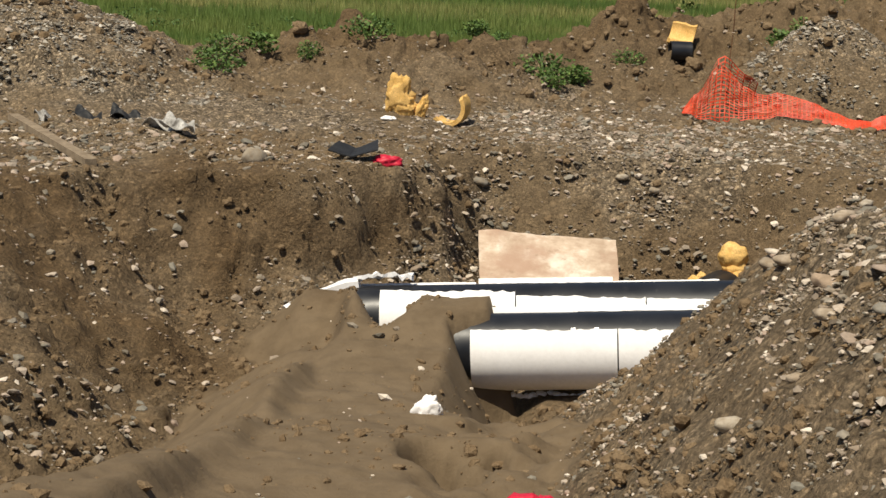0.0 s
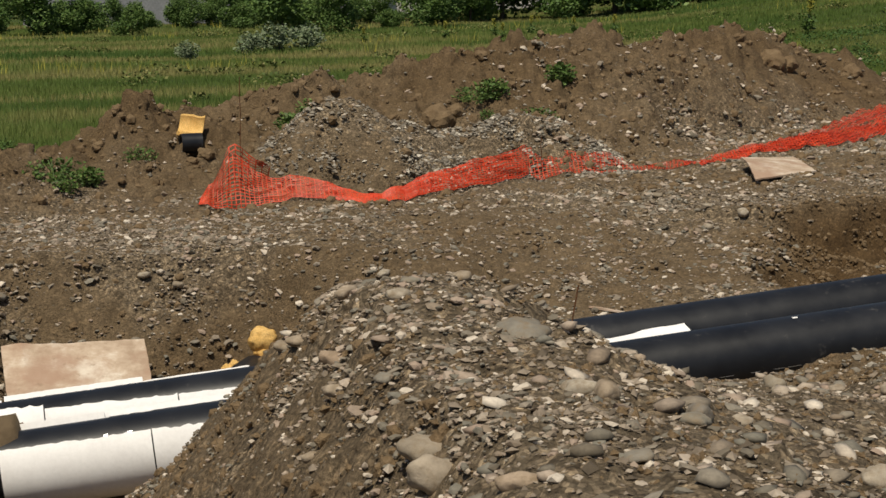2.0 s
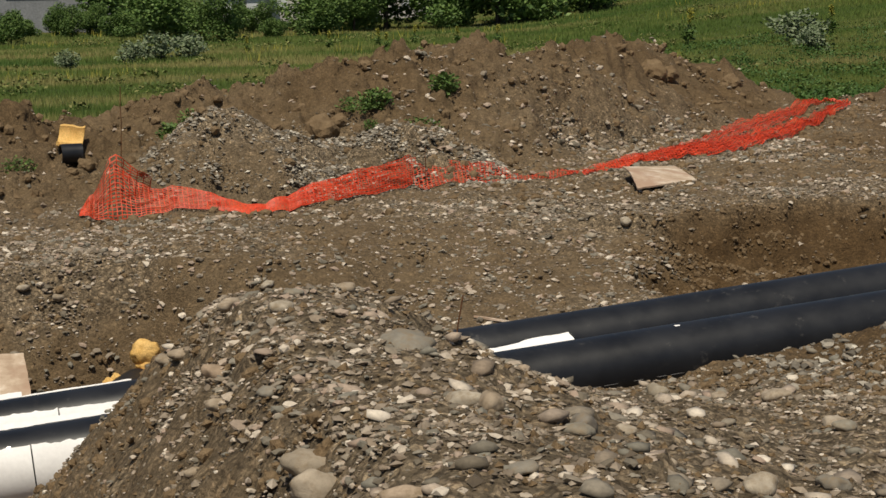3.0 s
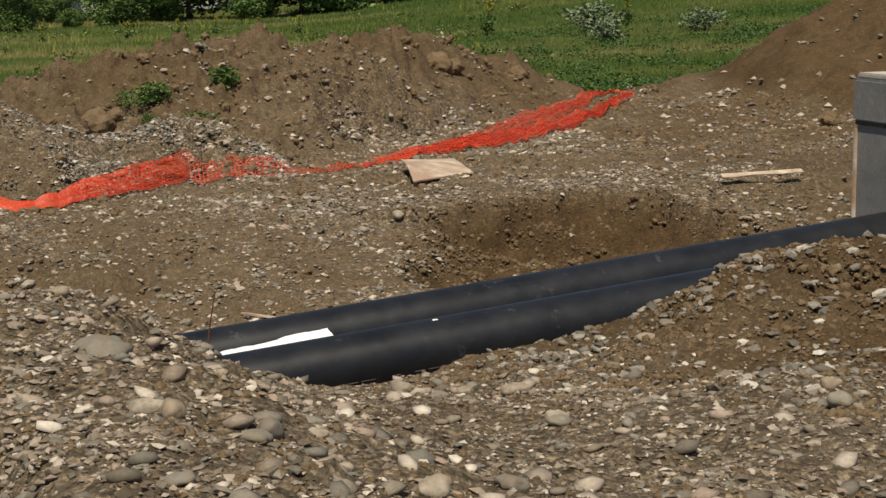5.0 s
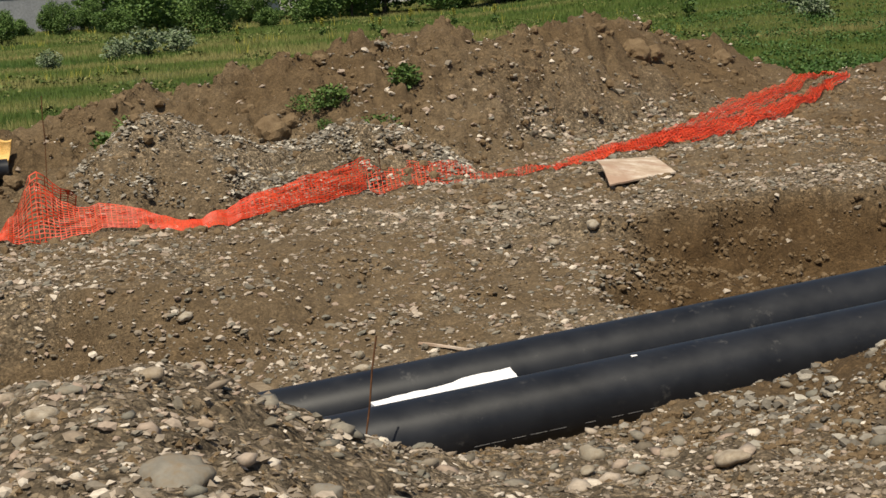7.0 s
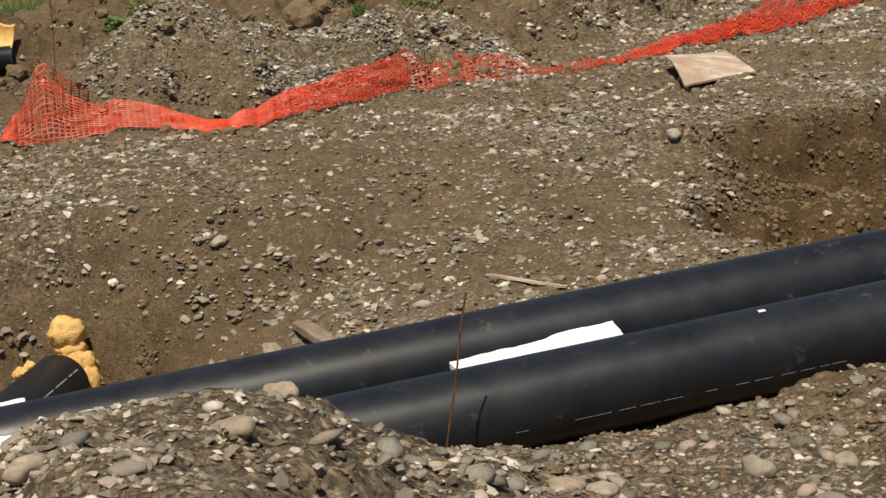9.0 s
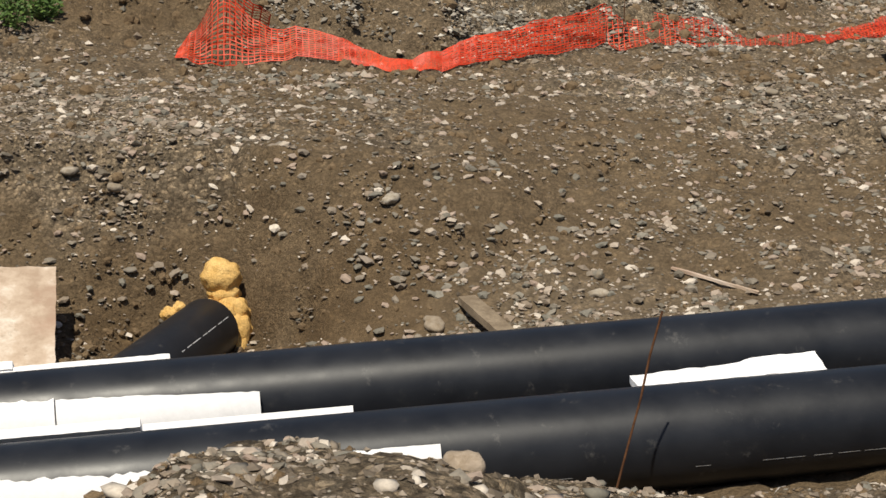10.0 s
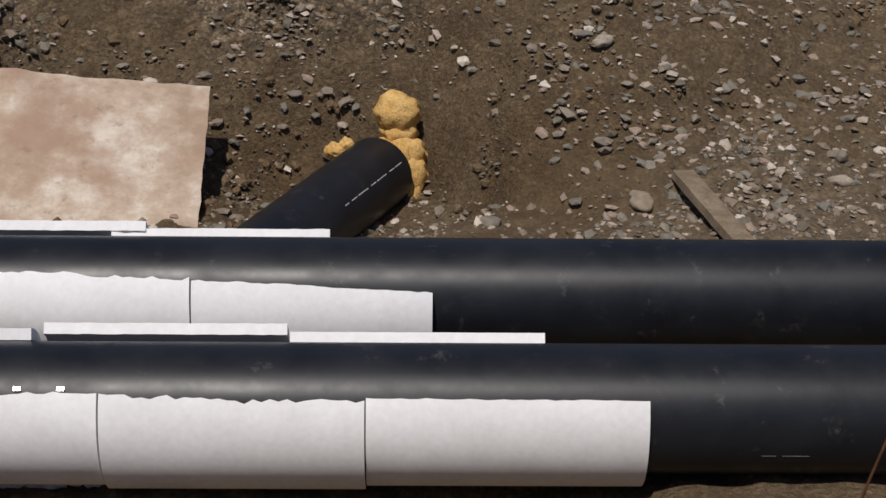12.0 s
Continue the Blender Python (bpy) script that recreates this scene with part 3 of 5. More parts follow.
near_pipe = build_pipe(0.0, 0.0, -3.1, "black jacketed pipe with white foam shells in the trench")
far_pipe = build_pipe(1.0, -0.02, -3.87, "black jacketed pipe behind its twin with white foam shells")
for k, (x0, x1, edge, out) in enumerate(((-3.04, -2.03, 40, 0.0), (-2.02, -1.05, 36, 0.014), (-1.045, 0.0, 36.5, 0.0))):
    shell(near_pipe, 0, 0, x0, x1, True, edge, out=out, seed=k, ragged=(1.6, 3.0, 0.6)[k], slant=(-2, -5, -1)[k])
for k, (x0, x1, edge, out) in enumerate(((-3.3, -2.33, 66, 0.0), (-2.3, -1.36, 50, 0.03), (-1.35, -0.36, 48, 0.0), (1.02, 1.96, 36, 0.0))):
    shell(near_pipe, 0, 0, x0, x1, False, edge, 0.045, out, 10 + k, (105, 105, 105, 75)[k], (1.4, 1.4, 0.5, 2.2)[k])
for k, (x0, x1, edge, out) in enumerate(((-3.8, -2.78, 56, 0.0), (-2.77, -1.81, 42, 0.0), (-1.8, -0.79, 33, 0.016))):
    shell(far_pipe, 1, -0.02, x0, x1, True, edge, out=out, seed=20 + k, ragged=(2.8, 2.4, 1.0)[k], slant=(-6, -8, -9)[k])
for k, (x0, x1, edge, out) in enumerate(((-4.0, -3.1, 50, 0.0), (-3.08, -2.05, 50, 0.03), (-2.2, -1.24, 48, 0.0))):
    shell(far_pipe, 1, -0.02, x0, x1, False, edge, out=out, seed=30 + k)
bend = pipe_path(1.0, -0.02, -3.87)[4:11]
part("foam_shell", tube("foam_shell", bend, 0.305, FOAM, 36, 0.253, 88, 240, 5.0, 44), far_pipe, "crumpled white foam strip")
def crumpled_strip(points, width, thick):
    verts, faces = [], []
    for n, (x, y, z) in enumerate(points):
        for dy, dz in ((0, 0), (width, -0.03), (width, -0.03 - thick), (0, -thick)):
            verts.append((x, y + dy + 0.03 * noise.noise(Vector((n * 0.9, dy, 4))), z + dz + 0.05 * noise.noise(Vector((n * 0.8, dy * 9, dz * 20)))))
        if n:
            a = 4 * (n - 1)
            faces += [(a + k, a + (k + 1) % 4, a + 4 + (k + 1) % 4, a + 4 + k) for k in range(4)]
    e = len(verts) - 4
    return mesh("foam_strip", verts, faces + [(3, 2, 1, 0), (e, e + 1, e + 2, e + 3)], FOAM)


bent = [(-3.6 - 0.72 * u, 0.98 + 0.1 * u, 0.03 + 0.05 * u - 0.25 * u**2.2) for u in np.linspace(0, 1, 20)]
part("foam_strip", crumpled_strip(bent, 0.16, 0.035), far_pipe, "crumpled white foam strip")
rnd = random.Random(8)
for k in range(17):
    x = -2.92 + 0.055 * k + rnd.uniform(-0.015, 0.015)
    bm = bmesh.new()
    bmesh.ops.create_icosphere(bm, subdivisions=2, radius=1)
    for v in bm.verts:
        v.co = v.co * (1 + 0.5 * noise.noise(v.co * 1.7 + Vector((k, 0, 0))))
        v.co = Vector((x + v.co.x * rnd.uniform(0.025, 0.04), -0.03 + v.co.y * 0.03, axis_z(x) - 0.335 + 0.012 * math.sin(k) + v.co.z * 0.016))
    part("foam_fragment", from_bm("foam_fragment", bm, FOAM), near_pipe, "dirty broken foam lip")
for x in (-2.33, -2.17):
    path = [(x + s, 0, axis_z(x + s)) for s in (-0.014, 0.014)]
    part("strap", tube("strap", path, 0.26, STEEL, 6, 0.252, 43, 46.5), near_pipe, "shiny steel strap")
for y, z0, pipe, a, spans in ((0, 0, near_pipe, -14, ((0.3, 6.5),)),):
    for lo, hi in spans:
        x = lo
        while x < hi:
            n = random.uniform(0.03, 0.12)
            if random.random() < 0.72:
                path = [(s, y, axis_z(s) + z0) for s in (x, x + n)]
                part("printed_dash", tube("printed_dash", path, 0.2515, PRINT, 1, 0, a, a + 0.7), pipe, "faded white print")
            x += n + random.uniform(0.008, 0.05)

mark = [(x, 0, axis_z(x)) for x in (2.68, 2.72)]
part("paint_mark", tube("paint_mark", mark, 0.2525, FOAM, 3, 0.2505, 76, 84, 3.0, 5), near_pipe, "small white paint mark")

# ---- shaft ----
shaft = thing("concrete_shaft", "grey cast concrete shaft chamber where both pipes enter", "shaft", (7.42, 1.5, 0))
me = box("walls", (3.0, 3.2, 2.4), CONCRETE, 0.02)
w = part("wall", me, shaft)
w.location = (1.5, -1.6, 0.55)
w = part("upper_ring", box("upper_ring", (3.06, 3.26, 0.4), CONCRETE, 0.025), shaft)
w.location = (1.5, -1.6, 1.86)
w = part("cover_slab", box("cover_slab", (3.0, 3.2, 0.05), SUNLIT_CONCRETE, 0.012), shaft, "pale sunlit top of the shaft")
w.location = (1.5, -1.6, 2.085)
w = part("joint", box("joint", (3.02, 3.22, 0.03), DARK_JOINT, 0.006, 0.01), shaft, "dark stained joint between the rings")
w.location = (1.5, -1.6, 1.65)
w = part("edge_batten", box("edge_batten", (0.035, 0.03, 1.1), BOARD, 0.006, 0.006), shaft, "pale wooden edge batten")
w.location = (-0.02, -0.02, 1.05)


# ---- stones ----
def solid(sub):
    bm = bmesh.new()
    bmesh.ops.create_icosphere(bm, subdivisions=sub, radius=1)
    v, f = np.array([q.co[:] for q in bm.verts]), np.array([[q.index for q in g.verts] for g in bm.faces])
    bm.free()
    return v, f


OCTA = (np.array([(1, 0, 0), (0, 1, 0), (-1, 0, 0), (0, -1, 0), (0, 0, 1), (0, 0, -1.0)]), np.array([(0, 1, 4), (1, 2, 4), (2, 3, 4), (3, 0, 4), (1, 0, 5), (2, 1, 5), (3, 2, 5), (0, 3, 5)]))
ICO = solid(1)


def pile(x, y, z, size, base, rng, flat=(0.35, 0.7), jitter=0.16):
    v, f = base
    n, k = len(x), len(v)
    p = v[None] * (1 + rng.uniform(-jitter, jitter, (n, k, 1))) * np.stack([np.ones(n), rng.uniform(0.55, 0.95, n), rng.uniform(*flat, n)], 1)[:, None]
    ang, tip = rng.uniform(0, 6.28, n), rng.uniform(-0.45, 0.45, n)
    c, s = np.cos(tip)[:, None], np.sin(tip)[:, None]
    p = np.stack([p[..., 0] * c - p[..., 2] * s, p[..., 1], p[..., 0] * s + p[..., 2] * c], -1)
    c, s = np.cos(ang)[:, None], np.sin(ang)[:, None]
    p = np.stack([p[..., 0] * c - p[..., 1] * s, p[..., 0] * s + p[..., 1] * c, p[..., 2]], -1)
    p = p * size[:, None, None] + np.stack([x, y, z], 1)[:, None]
    return p.reshape(-1, 3), (f[None] + (np.arange(n) * k)[:, None, None]).reshape(-1, f.shape[1])


def gravel(name, label, rect, count, sizes, base, seed, keep=0.25, power=2.2, smooth_shade=False, mat=None, flat=(0.35, 0.7), bury=0.12, jitter=0.16, on_sand=0.04):
    rng = np.random.default_rng(seed)
    x0, x1, y0, y1 = rect
    x, y = rng.uniform(x0, x1, count), rng.uniform(y0, y1, count)
    z, g, s, gr, darkening = land(x, y)
    cluster = smooth(-0.6, 0.6, fbm(x, y, 1.3, 3, seed)) * smooth(-0.7, 0.3, fbm(x, y, 3.5, 2, seed + 50))
    ok = rng.uniform(0, 1, count) < (keep + (1 - keep) * g) * (1 - (1 - on_sand) * s) * (1 - np.clip(1.3 * gr, 0, 1)) * (0.14 + 0.86 * cluster) * (1 - (0.85 if mat in (None, PEBBLE) else 0.0) * darkening)
    inside = (np.abs(y) < 0.3) & (x > -3.2) & (x < 7.6) | (np.abs(y - 1) < 0.3) & (x > -4) & (x < 7.6) | (x > 7.4) & (x < 10.5) & (y > -1.7) & (y < 1.5)
    ok &= ~inside
    x, y, z = x[ok], y[ok], z[ok]
    size = sizes[0] + (sizes[1] - sizes[0]) * rng.power(1.0, len(x)) ** (power * 2)
    v, f = pile(x, y, z + size * bury, size, base, rng, flat, jitter)
    tagged(new(name, mesh(name, v, f, mat or STONES, smooth_shade)), label, "gravel", kind="stuff")


gravel("mound_gravel", "grey and tan angular gravel on the spoil mound", (-1.6, 6.5, -9, -0.6), 85000, (0.007, 0.028), OCTA, 1, 0.4, 1.7, flat=(0.3, 0.7), jitter=0.35)
gravel("mound_pebbles", "mixed flat pebbles on the spoil mound", (-1.6, 6.5, -9, -0.6), 34000, (0.01, 0.038), ICO, 41, 0.35, 1.9, False, PEBBLE, (0.22, 0.5), jitter=0.32)
gravel("mound_cobbles", "rounded river cobbles strewn over the spoil mound", (-1.5, 6.5, -9, -0.6), 9000, (0.016, 0.072), ICO, 2, 0.3, 2.9, True, PEBBLE, (0.25, 0.5), jitter=0.24)
gravel("mound_clods", "crumbled brown earth between the stones of the mound", (-2.6, 7.5, -9, -0.6), 30000, (0.008, 0.028), OCTA, 42, 0.8, 1.8, False, CLOD, (0.5, 0.9), 0.0, 0.35)
gravel("mound_face_pebbles", "small pale pebbles stuck in the tan side of the mound", (-2.5, -0.8, -7.5, -1.2), 12000, (0.007, 0.026), ICO, 44, 0.8, 2.0, False, PEBBLE, (0.35, 0.7), jitter=0.28)
gravel("sand_crumbs", "crumbs and lumps of damp brown sand", (-5.2, -1.8, -8, 1.0), 15000, (0.008, 0.05), ICO, 43, 0.8, 2.3, False, CLOD, (0.5, 0.9), 0.0, 0.3, 0.35)
gravel("bank_stones", "mixed stones pressed into the brown near bank", (2.2, 6.8, -6.0, -0.7), 15000, (0.01, 0.06), ICO, 45, 0.75, 2.4, False, GREY_STONES, (0.3, 0.6), 0.06, 0.28)
gravel("bank_crumbs", "loose brown crumbs on the near bank", (2.2, 6.8, -6.0, -0.7), 20000, (0.008, 0.04), ICO, 46, 0.9, 2.2, False, CLOD, (0.5, 0.9), 0.0, 0.3)
gravel("slope_gravel", "grey gravel on the trench slope and floor", (-5, 9, 1.2, 6), 85000, (0.008, 0.036), OCTA, 3, 0.3, 1.8, flat=(0.2, 0.5), jitter=0.35)
gravel("slope_cobbles", "rounded cobbles on the trench slope", (-4, 9, 1.3, 6.8), 52000, (0.012, 0.055), ICO, 4, 0.5, 2.1, False, PEBBLE, (0.25, 0.55), 0.03, 0.3)
gravel("track_gravel", "flat grey gravel on the trodden track", (-10, 13, 2, 10.5), 60000, (0.012, 0.045), OCTA, 5, 0.1)
gravel("pit_gravel", "stones stuck in the brown pit wall", (-9, -3, -6.5, 4.5), 42000, (0.009, 0.06), ICO, 6, 0.4, 2.4, False, PEBBLE, (0.3, 0.6), 0.1, 0.28)
gravel("bank_gravel", "stones and clods on the soil bank", (-12, 14, 6, 20), 80000, (0.011, 0.06), OCTA, 7, 0.34, 2.6, False, PEBBLE)
gravel("foot_gravel", "pale stones gathered along the foot of the soil bank", (2.9, 9.5, 8.2, 13.0), 16000, (0.014, 0.075), ICO, 18, 0.35, 2.4, False, PEBBLE, (0.3, 0.6), 0.1, 0.28)
gravel("tip_gravel", "stones on the large soil tip", (11, 26, 6, 20), 22000, (0.02, 0.1), OCTA, 8, 0.6, 2.4, False, PEBBLE)

gravel("heap_gravel", "clean grey gravel on the tipped heaps", (-0.5, 4.0, 7.7, 10.3), 26000, (0.013, 0.05), OCTA, 14, 0.05, 2.2, False, GREY_STONES)
gravel("heap_gravel", "clean grey gravel on the tipped heap", (-11.5, -6.3, 5.6, 9.6), 22000, (0.013, 0.05), OCTA, 15, 0.1, 2.2, False, GREY_STONES)
gravel("hollow_clods", "dark damp clods in the dug hollow", (3.9, 7.4, 2.2, 4.9), 9000, (0.008, 0.045), ICO, 16, 0.8, 2.4, False, CLOD, (0.6, 0.9), 0.0, 0.3)
gravel("floor_stones", "pale stones gathered at the foot of the slope", (-0.5, 2.2, 2.0, 3.3), 3000, (0.014, 0.05), ICO, 17, 0.5, 1.6, False, PEBBLE, (0.3, 0.6), 0.1, 0.28, 0.4)
gravel("pit_clods", "crumbled brown clods on the pit walls", (-9, -1.2, -7, 4.2), 26000, (0.009, 0.05), ICO, 9, 0.8, 2.4, False, CLOD, (0.6, 0.9), 0.0)
gravel("bank_clods", "crumbled brown clods on the soil bank", (-12, 14, 6, 20), 40000, (0.014, 0.09), ICO, 10, 0.8, 2.2, False, CLOD, (0.6, 0.9), 0.0)
gravel("slope_clods", "crumbled brown clods on the trench slope", (-4, 9, 1.5, 5.5), 6000, (0.012, 0.05), ICO, 12, 0.8, 1.6, False, CLOD, (0.6, 0.9), 0.0)


def stone_mesh(seed, flat):
    rng = np.random.default_rng(seed)
    v, f = solid(3)
    v = v * np.array([1, rng.uniform(0.6, 0.9), flat])
    for k in range(len(v)):
        q = Vector(v[k])
        v[k] *= 1 + 0.34 * noise.noise(q * 1.2 + Vector((seed * 3.7, 0, 0))) + 0.16 * noise.noise(q * 2.6 + Vector((0, seed, 0))) + 0.05 * noise.noise(q * 7)
    return mesh("stone", v, f, BOULDER, True)


STONE_MESHES = [stone_mesh(k, fl) for k, fl in enumerate((0.34, 0.42, 0.5, 0.6, 0.38, 0.46, 0.55))]
STONES_MOUND = ((-0.72, -5.62, 0.11), (-0.69, -4.22, 0.06), (-0.72, -6.39, 0.06), (-0.66, -6.5, 0.06), (0.56, -3.07, 0.065), (1.5, -4.74, 0.055), (-0.3, -5.51, 0.05),
            (2.16, -0.62, 0.08), (-1.38, -3.82, 0.06), (-1.35, -4.94, 0.06), (-1.3, -6.9, 0.085), (-1.36, -7.05, 0.05), (-1.42, -3.55, 0.055), (-0.45, -3.5, 0.055),
            (0.0, -3.0, 0.05), (0.75, -2.9, 0.07), (-1.2, -4.2, 0.06), (-0.34, -6.48, 0.064), (-0.13, -6.32, 0.036), (0.29, -7.02, 0.056), (-0.0, -7.12, 0.054),
            (-0.83, -7.38, 0.044))
STONES_BANK = ((1.27, -5.26, 0.049), (2.36, -5.76, 0.071), (2.55, -5.4, 0.048), (3.08, -2.64, 0.055), (2.02, -2.28, 0.055), (-0.23, -6.96, 0.027), (3.32, -2.46, 0.057),
            (-1.29, -6.68, 0.079), (-1.18, -7.46, 0.056), (-1.74, -5.52, 0.051), (-0.47, -6.82, 0.057), (-1.41, -5.38, 0.051), (-1.55, -5.76, 0.03), (-0.97, -4.58, 0.039),
            (-1.3, -5.92, 0.042), (-0.55, -4.68, 0.034), (1.52, -2.52, 0.069), (2.04, -3.02, 0.082), (-1.06, -4.82, 0.051), (-0.33, -5.8, 0.03), (1.55, -3.08, 0.058),
            (1.28, -3.16, 0.042))
STONES_SLOPE = ((0.14, 3.39, 0.06), (1.44, 2.86, 0.055), (0.33, 2.47, 0.07), (-0.45, 2.4, 0.055), (-1.68, 4.14, 0.055), (3.61, 6.22, 0.05), (3.78, 4.95, 0.05),
            (4.07, 4.67, 0.08), (-5.2, 2.8, 0.13), (-3.15, 3.42, 0.054), (-1.98, 4.22, 0.062), (-2.28, 3.68, 0.038), (-1.56, 3.76, 0.044),
            (-3.32, 4.1, 0.084), (1.4, 2.64, 0.06), (3.63, 4.48, 0.05), (3.59, 6.02, 0.055))
STONE_AT = STONES_MOUND + STONES_BANK + STONES_SLOPE
for k, (x, y, r) in enumerate(STONE_AT):
    s = tagged(new("stone", STONE_MESHES[k % 7]), "rounded river stone lying on the loose ground", "stone", "loose stones")
    s.matrix_basis = pose(x, y, height(x, y) + r * 0.2, random.uniform(-12, 12), random.uniform(-12, 12), random.uniform(0, 360)) @ Matrix.Scale(1.12 * r, 4)


def clod_mesh(seed):
    v, f = solid(3)
    for k in range(len(v)):
        p = Vector(v[k])
        v[k] *= 1 + 0.3 * noise.noise(p * 1.4 + Vector((seed * 3, 1, 0))) + 0.18 * noise.noise(p * 3.4 + Vector((seed, 0, 0)))
    return mesh("clod", v * np.array([1, 0.9, 0.7]), f, CLOD, False)


CLODS = [clod_mesh(k) for k in range(4)]
rnd = random.Random(5)
for k in range(46):
    x = rnd.uniform(-9, 10)
    y = float(np.interp(x, FOOT_X, FOOT_Y)) + rnd.uniform(0.3, 2.7)
    r = rnd.uniform(0.04, 0.11)
    s = tagged(new("clod", CLODS[k % 4]), "lump of dry brown clay on the soil bank", "clod", "clods on the bank")
    s.matrix_basis = pose(x, y, height(x, y) + r * 0.2, rnd.uniform(-30, 30), rnd.uniform(-30, 30), rnd.uniform(0, 360)) @ Matrix.Scale(r, 4)


for x, y, r in ((10.5, 16.3, 0.2), (10.25, 16.1, 0.13), (8.15, 14.1, 0.26), (8.5, 14.3, 0.16), (1.96, 10.1, 0.24), (2.2, 10.2, 0.12), (12.6, 9.66, 0.17), (12.85, 9.75, 0.12)):
    s = tagged(new("clod", CLODS[int(r * 100) % 4]), "pale broken lump of dry clay on the soil bank", "clod", "clods on the bank")
    s.matrix_basis = pose(x, y, height(x, y) + r * 0.3, 20, -15, 230 * r) @ Matrix.Scale(r, 4)


# ---- things in the trench ----
def put(ob, *numbers):
    ob.matrix_basis = pose(*numbers)
    return ob


def sheet(name, corners, mat, bow, thick=0.018, n=14, wob=0.01):
    """A bent board between four corners, given round its edge."""
    a, b, c, d = (Vector(q) for q in corners)
    normal = (b - a).cross(d - a).normalized()
    top, bottom = [], []
    for j in range(n + 1):
        for i in range(n + 1):
            u, v = i / n, j / n
            p = a.lerp(b, u).lerp(d.lerp(c, u), v)
            p = p + normal * (bow(u, v) + wob * noise.noise(p * 4))
            p = p + (b - a).normalized() * 0.008 * noise.noise(p * 17) * (i in (0, n)) + (d - a).normalized() * 0.016 * noise.noise(p * 15) * (j in (0, n))
            top.append(p + normal * thick / 2)
            bottom.append(p - normal * thick / 2)
    m, faces = n + 1, []
    for j in range(n):
        for i in range(n):
            k = j * m + i
            faces.append((k, k + 1, k + m + 1, k + m))
            faces.append((k + m * m, k + m * m + m, k + m * m + m + 1, k + m * m + 1))
    rim = [i for i in range(n)] + [j * m + n for j in range(n)] + [n * m + n - i for i in range(n)] + [(n - j) * m for j in range(n)]
    for q, k in enumerate(rim):
        k2 = rim[(q + 1) % len(rim)]
        faces.append((k, k + m * m, k2 + m * m, k2))
    return mesh(name, np.array([q[:] for q in top + bottom]), faces, mat, False)


z0, z1 = axis_z(0.97), axis_z(1.96)
part("foam_strip", sheet("foam_strip", ((1.01, 0.19, z0 + 0.175), (1.965, 0.19, z1 + 0.175), (1.955, 0.335, z1 + 0.22), (1.0, 0.29, z0 + 0.19)), FOAM, lambda u, v: 0.0, 0.04, 26, 0.012), near_pipe, "ragged white foam strip")
tagged(new("leaning_board", sheet("leaning_board", ((-3.25, 3.28, -0.045), (-2.02, 3.41, -0.09), (-1.95, 2.3, -0.5), (-3.14, 2.3, -0.52)), BOARD, lambda u, v: 0.015 * math.sin(3.14 * u) - 0.1 * max(0, 0.3 - u) ** 1.5 + 0.25 * max(0, 0.14 - u) * (1 - v))),
       "stained pale board leaning on the trench slope behind the pipes", "board")
tagged(new("flat_board", sheet("flat_board", ((4.85, 6.35, height(4.85, 6.35) + 0.07), (5.75, 6.75, height(5.75, 6.75) + 0.07), (6.0, 8.0, height(6, 8) + 0.08), (5.15, 7.6, height(5.15, 7.6) + 0.14)), BOARD, lambda u, v: 0.05 * math.sin(3 * v) * (1 - u))),
       "pale curled board lying on the gravel track", "board")

stub = thing("pipe_stub", "short black pipe end capped with yellow foam, in the trench", "pipe", (0, 0, 0))
s0, s1 = Vector((-1.75, 1.72, -0.5)), Vector((-1.04, 3.34, -0.5))
part("jacket", tube("jacket", [s0.lerp(s1, k / 10) for k in range(11)], 0.215, JACKET, 48, 0.2), stub)


def blob(name, lumps, mat, seed, rough=0.25):
    """Several merged foam lumps as one skin."""
    bm = bmesh.new()
    for (x, y, z), (rx, ry, rz) in lumps:
        made = bmesh.ops.create_icosphere(bm, subdivisions=4, radius=1)["verts"]
        for v in made:
            p = v.co.copy()
            k = 1 + rough * noise.noise(p * 1.5 + Vector((seed, x, z))) + 0.5 * rough * noise.noise(p * 4 + Vector((seed, 0, z))) + 0.25 * rough * noise.noise(p * 9)
            v.co = Vector((x + p.x * rx * k, y + p.y * ry * k, z + p.z * rz * k))
    return from_bm(name, bm, mat, True)


part("foam_cap", blob("foam_cap", (((-0.96, 3.52, -0.19), (0.14, 0.12, 0.125)), ((-0.94, 3.51, -0.3), (0.115, 0.11, 0.09)), ((-0.91, 3.46, -0.42), (0.15, 0.11, 0.13)), ((-0.86, 3.4, -0.53), (0.115, 0.1, 0.14)), ((-0.84, 3.35, -0.63), (0.07, 0.08, 0.1)), ((-0.99, 3.4, -0.48), (0.16, 0.09, 0.17))), PUR, 3, 0.2), stub, "hardened yellow foam")
for k in range(9):
    a, b = s0.lerp(s1, 0.55 + 0.045 * k), s0.lerp(s1, 0.575 + 0.045 * k + 0.012 * (k % 3))
    part("printed_dash", tube("printed_dash", [a, b], 0.2165, PRINT, 1, 0, 38, 39.5), stub, "faded white print")
part("foam_smear", blob("foam_smear", (((-1.29, 3.42, -0.42), (0.06, 0.05, 0.05)), ((-1.23, 3.43, -0.38), (0.04, 0.04, 0.045))), PUR, 7), stub, "yellow foam smear")


